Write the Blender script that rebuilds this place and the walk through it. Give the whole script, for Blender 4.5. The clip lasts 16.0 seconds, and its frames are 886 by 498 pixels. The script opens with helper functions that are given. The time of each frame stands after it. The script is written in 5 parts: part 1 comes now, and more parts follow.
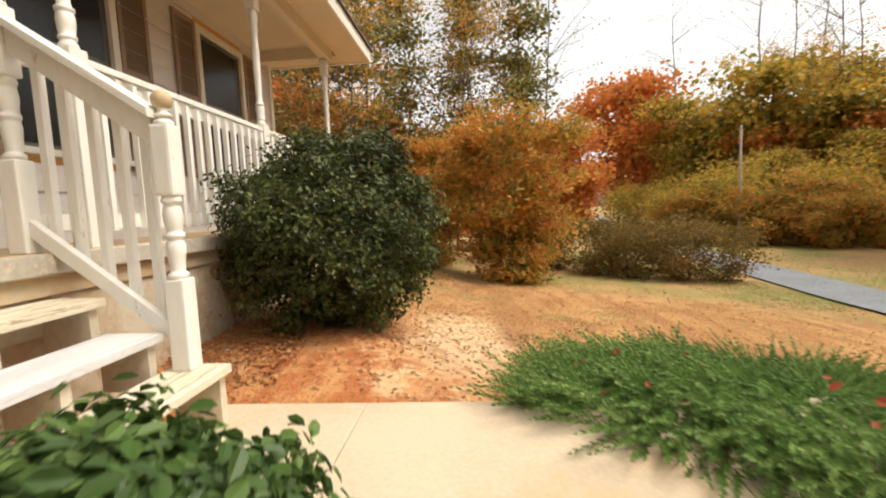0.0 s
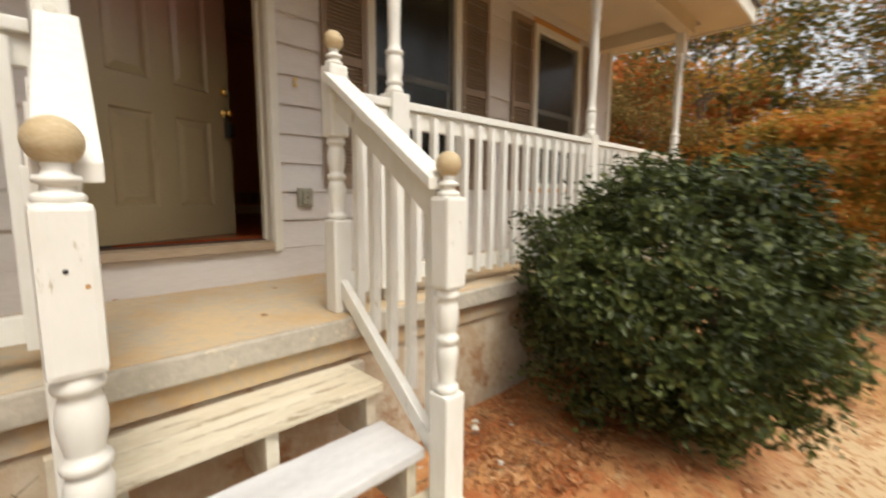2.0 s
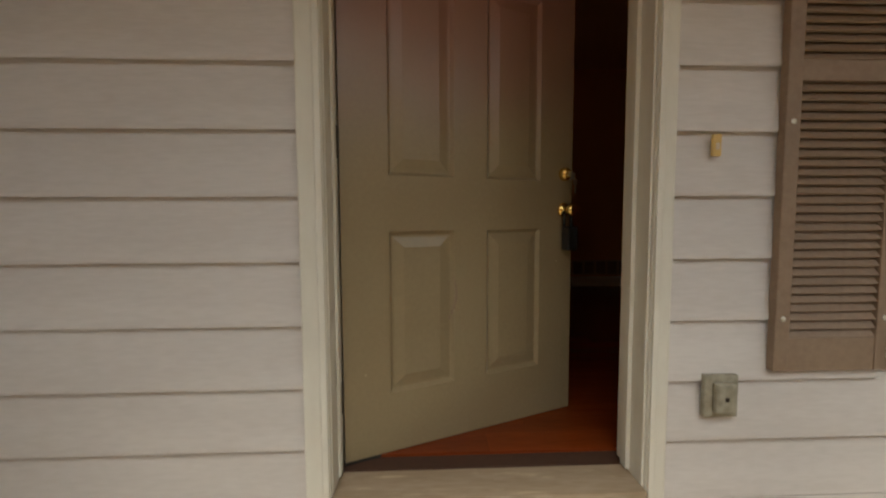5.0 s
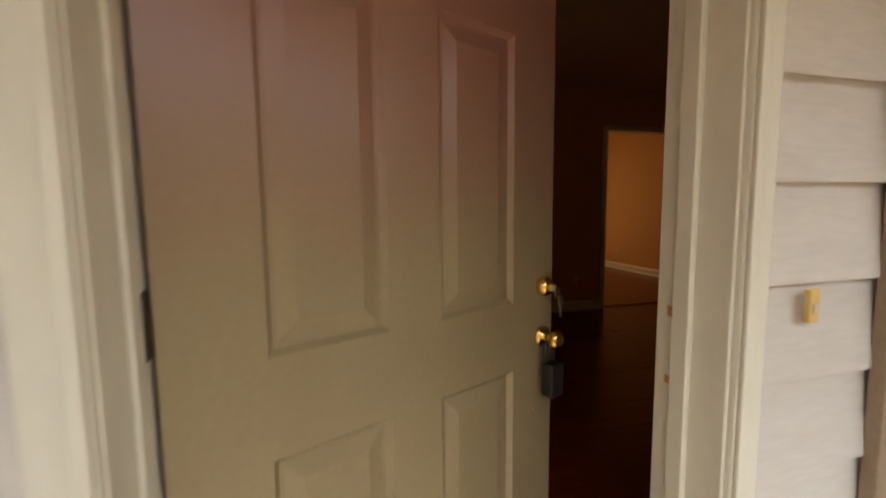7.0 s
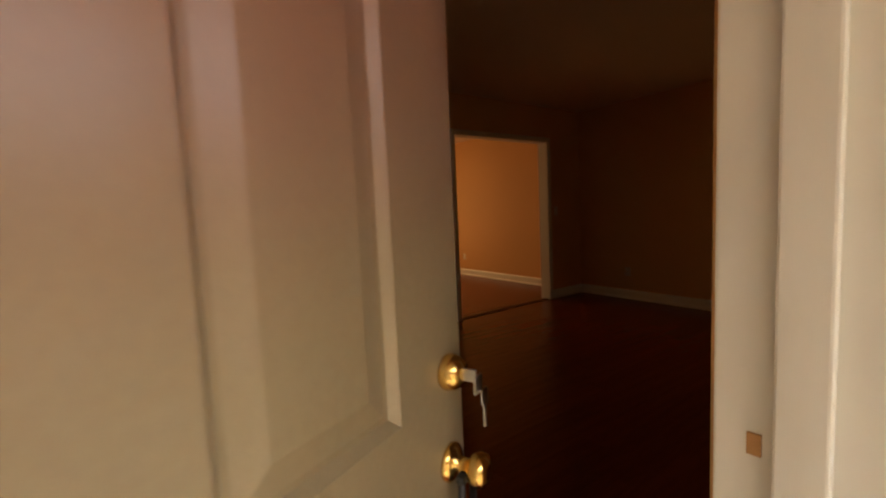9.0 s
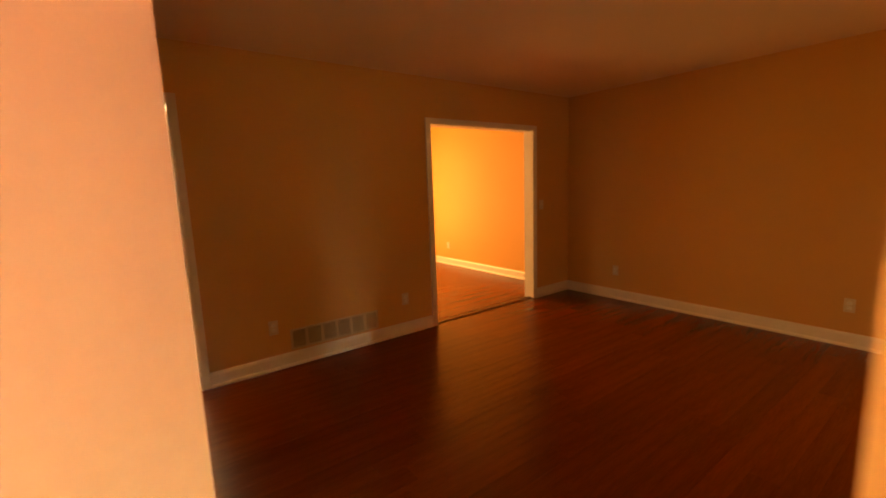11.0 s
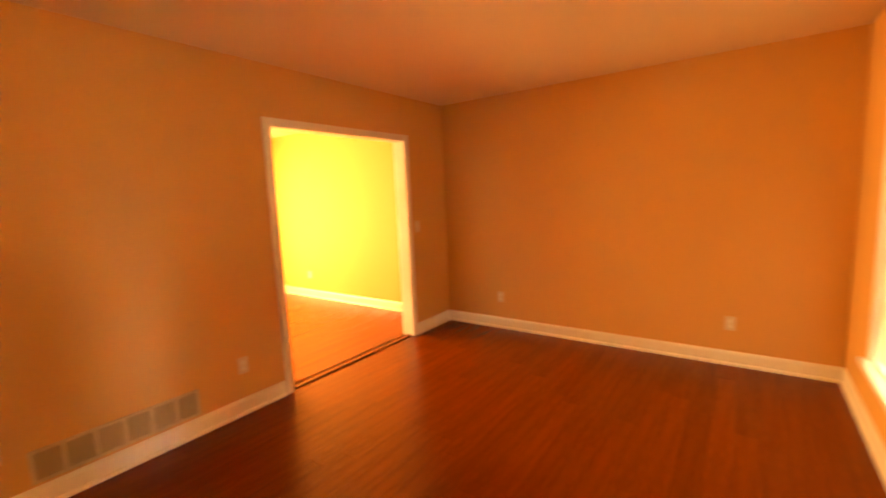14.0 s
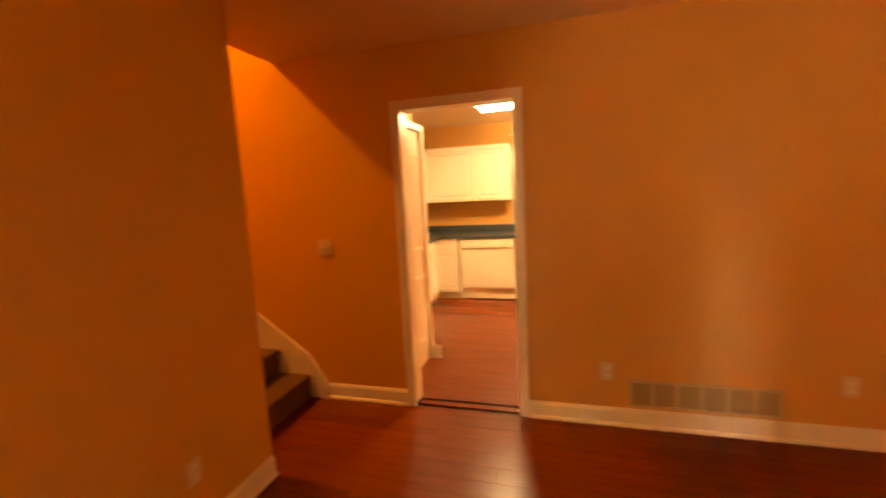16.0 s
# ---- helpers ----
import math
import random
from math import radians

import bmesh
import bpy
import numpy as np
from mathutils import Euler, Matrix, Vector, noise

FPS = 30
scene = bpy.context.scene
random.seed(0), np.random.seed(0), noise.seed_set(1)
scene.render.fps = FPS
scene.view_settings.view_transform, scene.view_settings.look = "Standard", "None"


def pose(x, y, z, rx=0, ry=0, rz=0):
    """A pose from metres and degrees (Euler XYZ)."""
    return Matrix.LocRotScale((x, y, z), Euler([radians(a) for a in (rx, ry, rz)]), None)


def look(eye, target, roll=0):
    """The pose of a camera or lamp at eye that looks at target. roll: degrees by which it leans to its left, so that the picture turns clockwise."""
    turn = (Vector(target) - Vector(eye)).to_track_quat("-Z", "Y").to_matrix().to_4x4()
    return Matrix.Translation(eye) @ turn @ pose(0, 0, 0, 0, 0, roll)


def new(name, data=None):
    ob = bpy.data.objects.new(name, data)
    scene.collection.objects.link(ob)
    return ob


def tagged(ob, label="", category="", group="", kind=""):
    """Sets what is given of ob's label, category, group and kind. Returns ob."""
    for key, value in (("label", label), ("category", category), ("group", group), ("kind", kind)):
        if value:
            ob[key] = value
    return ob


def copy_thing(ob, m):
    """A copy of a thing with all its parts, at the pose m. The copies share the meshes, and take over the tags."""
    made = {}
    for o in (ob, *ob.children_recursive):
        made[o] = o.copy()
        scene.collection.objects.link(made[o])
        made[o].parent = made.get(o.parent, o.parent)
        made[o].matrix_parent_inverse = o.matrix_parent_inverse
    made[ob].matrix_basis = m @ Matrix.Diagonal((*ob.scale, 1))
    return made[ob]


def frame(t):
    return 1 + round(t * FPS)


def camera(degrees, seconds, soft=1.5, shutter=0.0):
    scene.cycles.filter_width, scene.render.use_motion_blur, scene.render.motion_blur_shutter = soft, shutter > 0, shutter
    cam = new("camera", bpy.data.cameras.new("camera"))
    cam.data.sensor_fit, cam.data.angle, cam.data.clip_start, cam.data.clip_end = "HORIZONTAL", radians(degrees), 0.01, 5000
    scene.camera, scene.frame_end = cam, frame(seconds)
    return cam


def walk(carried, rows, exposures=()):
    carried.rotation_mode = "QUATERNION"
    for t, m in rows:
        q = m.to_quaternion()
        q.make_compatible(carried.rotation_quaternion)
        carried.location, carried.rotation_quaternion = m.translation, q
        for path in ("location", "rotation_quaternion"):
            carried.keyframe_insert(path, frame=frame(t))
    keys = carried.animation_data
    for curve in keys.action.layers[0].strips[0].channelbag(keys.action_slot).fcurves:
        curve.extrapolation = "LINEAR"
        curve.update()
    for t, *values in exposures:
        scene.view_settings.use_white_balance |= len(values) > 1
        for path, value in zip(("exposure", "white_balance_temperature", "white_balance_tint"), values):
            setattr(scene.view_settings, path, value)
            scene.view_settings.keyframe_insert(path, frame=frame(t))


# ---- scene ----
cam = camera(92.1, 16.0, soft=1.9, shutter=0.5)
PATH = [
    (0, (-1.502, -3.085, 0.071), (0.484, -2.938, -0.109), -2.5),
    (0.5, (-1.225, -3.03, 0.169), (0.746, -2.757, -0.032), -2.4),
    (1, (-1.024, -2.966, 0.303), (0.885, -2.422, 0.062), -1.5),
    (1.5, (-0.828, -2.888, 0.396), (0.82, -1.786, 0.133), -0.1),
    (2, (-0.678, -2.753, 0.51), (0.71, -1.335, 0.256), 0.4),
    (2.5, (-0.5, -2.601, 0.607), (0.48, -0.869, 0.399), 0.8),
    (3, (-0.355, -2.42, 0.667), (0.048, -0.48, 0.394), 1.6),
    (3.5, (-0.284, -2.051, 0.697), (-0.099, -0.066, 0.54), 1.3),
    (4, (-0.237, -1.71, 0.741), (-0.163, 0.284, 0.615), 0.1),
    (4.2, (-0.221, -1.592, 0.791), (-0.173, 0.405, 0.699), 0.5),
    (6.3, (-0.182, -0.89, 1.277), (0.054, 1.08, 1.024), 0.4),
    (6.5, (-0.179, -0.833, 1.296), (0.088, 1.135, 1.065), 1.2),
    (7, (-0.212, -0.585, 1.415), (0.316, 1.334, 1.216), -0.6),
    (7.5, (-0.199, -0.414, 1.477), (0.463, 1.461, 1.268), -2.6),
    (8, (-0.111, -0.281, 1.481), (0.589, 1.589, 1.358), -1.7),
    (8.5, (-0.077, -0.159, 1.476), (0.891, 1.58, 1.278), -1.2),
    (9, (0.0, -0.031, 1.431), (1.172, 1.58, 1.255), -2.6),
    (9.2, (0.058, 0.009, 1.4), (1.277, 1.581, 1.196), -3.6),
    (11.3, (0.414, 0.225, 1.694), (1.6, 1.801, 1.368), -1.8),
    (11.5, (0.443, 0.29, 1.704), (1.742, 1.773, 1.363), -1.6),
    (12, (0.517, 0.389, 1.729), (2.049, 1.631, 1.401), -1.8),
    (12.5, (0.62, 0.459, 1.708), (2.331, 1.435, 1.364), -0.8),
    (13, (0.764, 0.504, 1.696), (2.574, 1.289, 1.371), -2.4),
    (13.5, (0.911, 0.604, 1.707), (2.711, 1.436, 1.448), -1.6),
    (14, (0.995, 0.776, 1.698), (2.606, 1.934, 1.443), -2.5),
    (14.5, (1.102, 0.847, 1.657), (2.343, 2.398, 1.424), -2.5),
    (15, (1.158, 0.883, 1.698), (1.823, 2.754, 1.46), -1.4),
    (15.3, (1.136, 0.932, 1.733), (1.421, 2.892, 1.454), -1.4),
    (15.5, (1.086, 0.924, 1.748), (1.117, 2.901, 1.443), -1.8),
    (16, (1.006, 0.911, 1.722), (0.454, 2.816, 1.46), -2.8),
]
EXPOSURES = [(0.0, 0.95, 6900, 9), (1.5, 0.92, 6800, 9), (2.0, 0.72, 6600, 8), (2.5, 0.62, 6400, 5), (3.0, 0.55, 6300, 3), (3.5, 0.35, 6300, 3),
             (4.2, 0.42, 6450, 5), (6.3, 1.20, 6200, 2), (7.0, 1.7, 6150, 3), (8.0, 2.08, 6200, 6), (9.2, 2.5, 6350, 8), (10.4, 2.8, 7200, 10), (11.3, 6.25, 10600, 13), (12.0, 6.75, 9500, 13),
             (13.0, 6.82, 8300, 11), (14.0, 6.85, 9200, 13), (15.0, 6.75, 10000, 16), (16.0, 6.5, 11500, 19)]
walk(cam, [(t, look(eye, aim, roll)) for t, eye, aim, roll in PATH], EXPOSURES)

# ---------------------------------------------------------------- light
world = bpy.data.worlds.new("overcast_sky")
scene.world = world
world.use_nodes = True
wn, wl = world.node_tree.nodes, world.node_tree.links
sky = wn.new("ShaderNodeTexSky")
sky.sky_type = 'NISHITA'
sky.sun_disc = False
sky.sun_elevation, sky.sun_rotation = radians(58), radians(190)
sky.air_density, sky.dust_density, sky.ozone_density = 1.0, 4.0, 0.6
pale = wn.new("ShaderNodeHueSaturation")
pale.inputs["Saturation"].default_value = 0.16
pale.inputs["Value"].default_value = 1.0
wl.new(sky.outputs[0], pale.inputs["Color"])
wl.new(pale.outputs[0], wn["Background"].inputs[0])
wn["Background"].inputs[1].default_value = 0.15

sun_data = bpy.data.lights.new("sun", 'SUN')
sun_data.energy, sun_data.angle, sun_data.color = 1.0, radians(20), (1.0, 0.93, 0.82)
sun = new("sun", sun_data)
sun.matrix_world = look((0, 0, 0), (-math.sin(radians(190)) * 0.53, -math.cos(radians(190)) * 0.53, -0.848))


def area_lamp(name, eye, target, wide, high, watts, color):
    data = bpy.data.lights.new(name, 'AREA')
    data.shape, data.size, data.size_y, data.energy, data.color = 'RECTANGLE', wide, high, watts, color
    ob = new(name, data)
    ob.matrix_world = look(eye, target)
    return ob


DAY = (1.0, 0.80, 0.56)
WARM = (1.0, 0.60, 0.24)
# daylight in the window openings
area_lamp("window_daylight", (1.71, 0.085, 1.43), (1.71, 2, 1.43), 0.70, 1.52, 0.50, DAY)
area_lamp("window_daylight", (3.84, 0.085, 1.43), (3.84, 2, 1.43), 0.70, 1.52, 0.50, DAY)
# dining room: warm fill added at an unseen, assumed window, standing for indoor light
area_lamp("window_daylight", (3.3, 7.14, 1.45), (3.6, 3, 1.0), 1.9, 1.7, 4.3, WARM)
area_lamp("window_daylight", (0.67, 7.30, 1.72), (0.67, 3, 1.5), 0.8, 1.0, 0.05, (0.95, 1.0, 0.7))
area_lamp("kitchen_tube_light", (0.42, 5.66, 2.58), (0.42, 5.661, 0), 0.58, 0.42, 0.26, WARM)
area_lamp("stairwell_lamp", (-2.5, 2.86, 4.3), (-1.2, 3.6, 1.6), 0.3, 0.3, 1.7, (1.0, 0.42, 0.11))

# ---------------------------------------------------------------- materials
MATS = {}


def material(name, color, rough=0.6, metal=0.0, second=None, big=1.5, fine=40.0, bump=0.15, mix=0.5, stretch=None,
             spec=0.5, wear=None, wear_at=0.62, wear_scale=6.0, wear_soft=0.05, per_piece=0.0, translucent=0.0, coat=0.0):
    """A painted or natural surface: two colours mixed by a large and a fine noise, fine relief, optional worn patches."""
    m = bpy.data.materials.new(name)
    m.use_nodes = True
    n, l = m.node_tree.nodes, m.node_tree.links
    b = n["Principled BSDF"]
    b.inputs["Roughness"].default_value, b.inputs["Metallic"].default_value = rough, metal
    b.inputs["Specular IOR Level"].default_value = spec
    b.inputs["Coat Weight"].default_value, b.inputs["Coat Roughness"].default_value = coat, 0.32
    tc = n.new("ShaderNodeTexCoord")
    mp = n.new("ShaderNodeMapping")
    l.new(tc.outputs["Object"], mp.inputs[0])
    if stretch:
        mp.inputs["Scale"].default_value = stretch
    n1, n2 = n.new("ShaderNodeTexNoise"), n.new("ShaderNodeTexNoise")
    n1.inputs["Scale"].default_value, n1.inputs["Detail"].default_value = big, 5
    n2.inputs["Scale"].default_value, n2.inputs["Detail"].default_value = fine, 4
    l.new(mp.outputs[0], n1.inputs[0])
    l.new(mp.outputs[0], n2.inputs[0])
    blend = n.new("ShaderNodeMath")
    blend.operation = 'MULTIPLY_ADD'
    blend.inputs[1].default_value = 0.45
    l.new(n2.outputs[0], blend.inputs[0])
    half = n.new("ShaderNodeMath")
    half.operation = 'MULTIPLY'
    half.inputs[1].default_value = 0.55
    l.new(n1.outputs[0], half.inputs[0])
    l.new(half.outputs[0], blend.inputs[2])
    ramp = n.new("ShaderNodeMapRange")
    ramp.inputs["From Min"].default_value, ramp.inputs["From Max"].default_value = 0.5 - 0.2 * mix, 0.5 + 0.2 * mix
    l.new(blend.outputs[0], ramp.inputs["Value"])
    c = n.new("ShaderNodeMix")
    c.data_type = 'RGBA'
    c.inputs["A"].default_value = (*color, 1)
    c.inputs["B"].default_value = (*(second or [v * 0.82 for v in color]), 1)
    l.new(ramp.outputs[0], c.inputs["Factor"])
    out = c.outputs["Result"]
    if wear:
        n3 = n.new("ShaderNodeTexNoise")
        n3.inputs["Scale"].default_value, n3.inputs["Detail"].default_value, n3.inputs["Roughness"].default_value = wear_scale, 8, 0.7
        l.new(mp.outputs[0], n3.inputs[0])
        cut = n.new("ShaderNodeMapRange")
        cut.inputs["From Min"].default_value, cut.inputs["From Max"].default_value = wear_at, wear_at + wear_soft
        l.new(n3.outputs[0], cut.inputs["Value"])
        w = n.new("ShaderNodeMix")
        w.data_type = 'RGBA'
        w.inputs["B"].default_value = (*wear, 1)
        l.new(out, w.inputs["A"])
        l.new(cut.outputs[0], w.inputs["Factor"])
        out = w.outputs["Result"]
    if per_piece:
        info = n.new("ShaderNodeObjectInfo")
        rng = n.new("ShaderNodeMapRange")
        rng.inputs["To Min"].default_value, rng.inputs["To Max"].default_value = 1 - per_piece, 1 + per_piece
        l.new(info.outputs["Random"], rng.inputs["Value"])
        h = n.new("ShaderNodeHueSaturation")
        l.new(rng.outputs[0], h.inputs["Value"])
        l.new(out, h.inputs["Color"])
        out = h.outputs[0]
    l.new(out, b.inputs["Base Color"])
    if bump:
        bp = n.new("ShaderNodeBump")
        bp.inputs["Strength"].default_value, bp.inputs["Distance"].default_value = bump, 0.01
        l.new(n2.outputs[0], bp.inputs["Height"])
        l.new(bp.outputs[0], b.inputs["Normal"])
    if translucent:
        tr = n.new("ShaderNodeBsdfTranslucent")
        l.new(out, tr.inputs[0])
        mixs = n.new("ShaderNodeMixShader")
        mixs.inputs[0].default_value = translucent
        l.new(b.outputs[0], mixs.inputs[1])
        l.new(tr.outputs[0], mixs.inputs[2])
        l.new(mixs.outputs[0], n["Material Output"].inputs[0])
    MATS[name] = m
    return m


def leaf_material(name, colors, translucent=0.45, rough=0.5, spec=0.3):
    """Leaves whose colour varies from leaf to leaf and from clump to clump."""
    m = bpy.data.materials.new(name)
    m.use_nodes = True
    n, l = m.node_tree.nodes, m.node_tree.links
    b = n["Principled BSDF"]
    b.inputs["Roughness"].default_value, b.inputs["Specular IOR Level"].default_value = rough, spec
    geo, tc, noi = n.new("ShaderNodeNewGeometry"), n.new("ShaderNodeTexCoord"), n.new("ShaderNodeTexNoise")
    noi.inputs["Scale"].default_value = 0.9
    l.new(tc.outputs["Object"], noi.inputs[0])
    a = n.new("ShaderNodeMath")
    a.operation = 'MULTIPLY_ADD'
    a.inputs[1].default_value = 0.55
    l.new(geo.outputs["Random Per Island"], a.inputs[0])
    s = n.new("ShaderNodeMapRange")
    s.inputs["From Min"].default_value, s.inputs["From Max"].default_value = 0.3, 0.7
    s.inputs["To Max"].default_value = 0.45
    l.new(noi.outputs[0], s.inputs["Value"])
    l.new(s.outputs[0], a.inputs[2])
    r = n.new("ShaderNodeValToRGB")
    r.color_ramp.elements[0].color, r.color_ramp.elements[1].color = (*colors[0], 1), (*colors[-1], 1)
    for i, c in enumerate(colors[1:-1]):
        r.color_ramp.elements.new((i + 1) / (len(colors) - 1)).color = (*c, 1)
    l.new(a.outputs[0], r.inputs[0])
    l.new(r.outputs[0], b.inputs["Base Color"])
    tr = n.new("ShaderNodeBsdfTranslucent")
    l.new(r.outputs[0], tr.inputs[0])
    mixs = n.new("ShaderNodeMixShader")
    mixs.inputs[0].default_value = translucent
    l.new(b.outputs[0], mixs.inputs[1])
    l.new(tr.outputs[0], mixs.inputs[2])
    l.new(mixs.outputs[0], n["Material Output"].inputs[0])
    return m


def glowing(name, color, strength):
    m = bpy.data.materials.new(name)
    m.use_nodes = True
    b = m.node_tree.nodes["Principled BSDF"]
    b.inputs["Base Color"].default_value = (*color, 1)
    b.inputs["Emission Color"].default_value, b.inputs["Emission Strength"].default_value = (*color, 1), strength
    return m


WHITE = material("weathered_white_paint", (0.80, 0.78, 0.72), 0.42, second=(0.745, 0.72, 0.645), big=2.2, fine=26, stretch=(1, 1, 0.35), bump=0.10,
                 wear=(0.52, 0.45, 0.33), wear_at=0.635, wear_scale=14, wear_soft=0.05)
BALL = material("bare_turned_wood", (0.62, 0.50, 0.32), 0.6, second=(0.48, 0.36, 0.2), big=8, fine=90, stretch=(1, 1, 4))
TREAD = material("worn_white_tread", (0.72, 0.66, 0.52), 0.6, second=(0.60, 0.52, 0.37), big=3, fine=40, stretch=(0.6, 5, 5),
                 wear=(0.36, 0.28, 0.17), wear_at=0.56, wear_scale=5, bump=0.4)
TREAD2 = material("repainted_grey_white_tread", (0.68, 0.67, 0.66), 0.6, second=(0.55, 0.54, 0.53), big=3, fine=40, stretch=(0.6, 5, 5), bump=0.4,
                  wear=(0.34, 0.29, 0.22), wear_at=0.66, wear_scale=6)
STRINGER = material("cream_stringer_paint", (0.66, 0.60, 0.47), 0.6, second=(0.55, 0.47, 0.34), big=4, fine=30, bump=0.15)
NOSING = material("grey_concrete_nosing", (0.52, 0.47, 0.38), 0.85, second=(0.40, 0.36, 0.29), big=4, fine=26, bump=0.5, wear=(0.60, 0.52, 0.38), wear_at=0.58, wear_scale=8)
SILLWOOD = material("worn_tan_threshold", (0.40, 0.31, 0.22), 0.6, second=(0.30, 0.22, 0.14), big=4, fine=40, stretch=(0.4, 4, 4), bump=0.25, wear=(0.52, 0.40, 0.26), wear_at=0.6, wear_scale=6)
SIDING = material("grey_lap_siding", (0.66, 0.615, 0.58), 0.5, second=(0.60, 0.555, 0.52), big=2.5, fine=35, stretch=(0.5, 1, 3),
                  bump=0.05, per_piece=0.03)
TRIM = material("cream_trim_paint", (0.73, 0.70, 0.61), 0.45, second=(0.675, 0.64, 0.55), big=3, fine=24, stretch=(1, 1, 0.35), bump=0.06,
                wear=(0.45, 0.36, 0.22), wear_at=0.72)
CONCRETE = material("stained_porch_concrete", (0.58, 0.43, 0.25), 0.75, second=(0.44, 0.39, 0.31), big=1.6, fine=30, bump=0.15,
                    wear=(0.52, 0.31, 0.12), wear_at=0.46, wear_scale=2.2, wear_soft=0.28)
WALKWAY = material("pale_walkway_concrete", (0.58, 0.46, 0.32), 0.8, second=(0.49, 0.38, 0.26), big=1.5, fine=45, bump=0.15,
                   wear=(0.54, 0.34, 0.18), wear_at=0.5, wear_scale=1.6, wear_soft=0.25)
STUCCO = material("rough_parged_foundation", (0.58, 0.50, 0.38), 0.9, second=(0.47, 0.35, 0.22), big=3, fine=16, bump=1.0,
                  wear=(0.36, 0.20, 0.10), wear_at=0.56, wear_scale=3.5, wear_soft=0.08)
SHUTTER = material("taupe_shutter", (0.29, 0.205, 0.14), 0.5, second=(0.24, 0.165, 0.11), big=3, fine=50, bump=0.06)
SOFFIT = material("cream_porch_ceiling", (0.66, 0.58, 0.44), 0.6, second=(0.60, 0.52, 0.39), big=2, fine=30, bump=0.05)
SHINGLE = material("brown_roof_shingle", (0.13, 0.11, 0.09), 0.9, bump=0.6)
BRASS = material("polished_brass", (0.85, 0.58, 0.18), 0.18, 1.0, second=(0.75, 0.48, 0.13), bump=0.0)
STEEL = material("nickel_key", (0.6, 0.58, 0.52), 0.3, 1.0, bump=0.0)
BLACK = material("black_plastic", (0.015, 0.014, 0.014), 0.45, bump=0.03)
DARKMETAL = material("dark_bronze_metal", (0.05, 0.035, 0.025), 0.45, 0.6, bump=0.05)
ALMOND = material("yellowed_plastic", (0.72, 0.50, 0.18), 0.4, bump=0.02)
GREYBOX = material("weathered_outlet_cover", (0.38, 0.35, 0.27), 0.6, second=(0.25, 0.23, 0.17), big=12, bump=0.1)
BAREWOOD = material("bare_splintered_wood", (0.50, 0.27, 0.10), 0.8, bump=0.4)
WALLPAINT = material("tan_orange_wall_paint", (0.66, 0.365, 0.135), 0.7, second=(0.63, 0.345, 0.122), big=1.2, fine=60, bump=0.06, mix=1.0)
CEILING = material("white_ceiling_paint", (0.76, 0.57, 0.39), 0.85, second=(0.73, 0.54, 0.365), big=2, fine=80, bump=0.15, mix=1.0)
BASEWHITE = material("glossy_white_trim", (0.80, 0.76, 0.66), 0.3, second=(0.77, 0.72, 0.62), big=3, fine=30, bump=0.03)
WOOD = material("red_brown_laminate_plank", (0.23, 0.045, 0.009), 0.27, second=(0.11, 0.018, 0.004), big=2.2, fine=16,
                stretch=(0.7, 9, 9), bump=0.04, per_piece=0.10, mix=1.3, spec=0.26)
SUBFLOOR = material("dark_floor_joint", (0.06, 0.025, 0.012), 0.8)
CARPET = material("brown_stair_carpet", (0.17, 0.085, 0.045), 0.95, second=(0.12, 0.06, 0.03), big=6, fine=150, bump=0.8)
CABINET = material("cream_white_cabinet", (0.82, 0.78, 0.66), 0.4, second=(0.79, 0.75, 0.63), bump=0.03)
COUNTER = material("dark_blue_green_laminate", (0.045, 0.075, 0.085), 0.3, second=(0.03, 0.05, 0.06), big=20, fine=120)
GRILLE = material("cream_metal_grille", (0.56, 0.43, 0.26), 0.45, second=(0.50, 0.38, 0.22), bump=0.02)
PLATE = material("ivory_plastic_plate", (0.72, 0.60, 0.42), 0.35, bump=0.01)
BLIND = material("cream_blind_slat", (0.82, 0.78, 0.68), 0.5, bump=0.02, translucent=0.25)
BARK = material("grey_brown_bark", (0.14, 0.105, 0.08), 0.9, second=(0.08, 0.06, 0.045), big=4, fine=25, stretch=(3, 3, 0.6), bump=0.8)
ASPHALT = material("grey_driveway", (0.22, 0.23, 0.25), 0.85, second=(0.17, 0.18, 0.19), big=1, fine=60, bump=0.3)
POLEWOOD = material("weathered_pole_wood", (0.30, 0.25, 0.19), 0.85, bump=0.4)
TAGPAPER = material("brown_tag_paper", (0.42, 0.25, 0.15), 0.8, second=(0.50, 0.33, 0.22), big=9, fine=40, stretch=(0.5, 1, 5), bump=0.02)
TAGRED = material("red_tag_print", (0.55, 0.035, 0.02), 0.6, bump=0.02)
LAMPGLOW = glowing("fluorescent_diffuser", (1.0, 0.88, 0.62), 0.62)


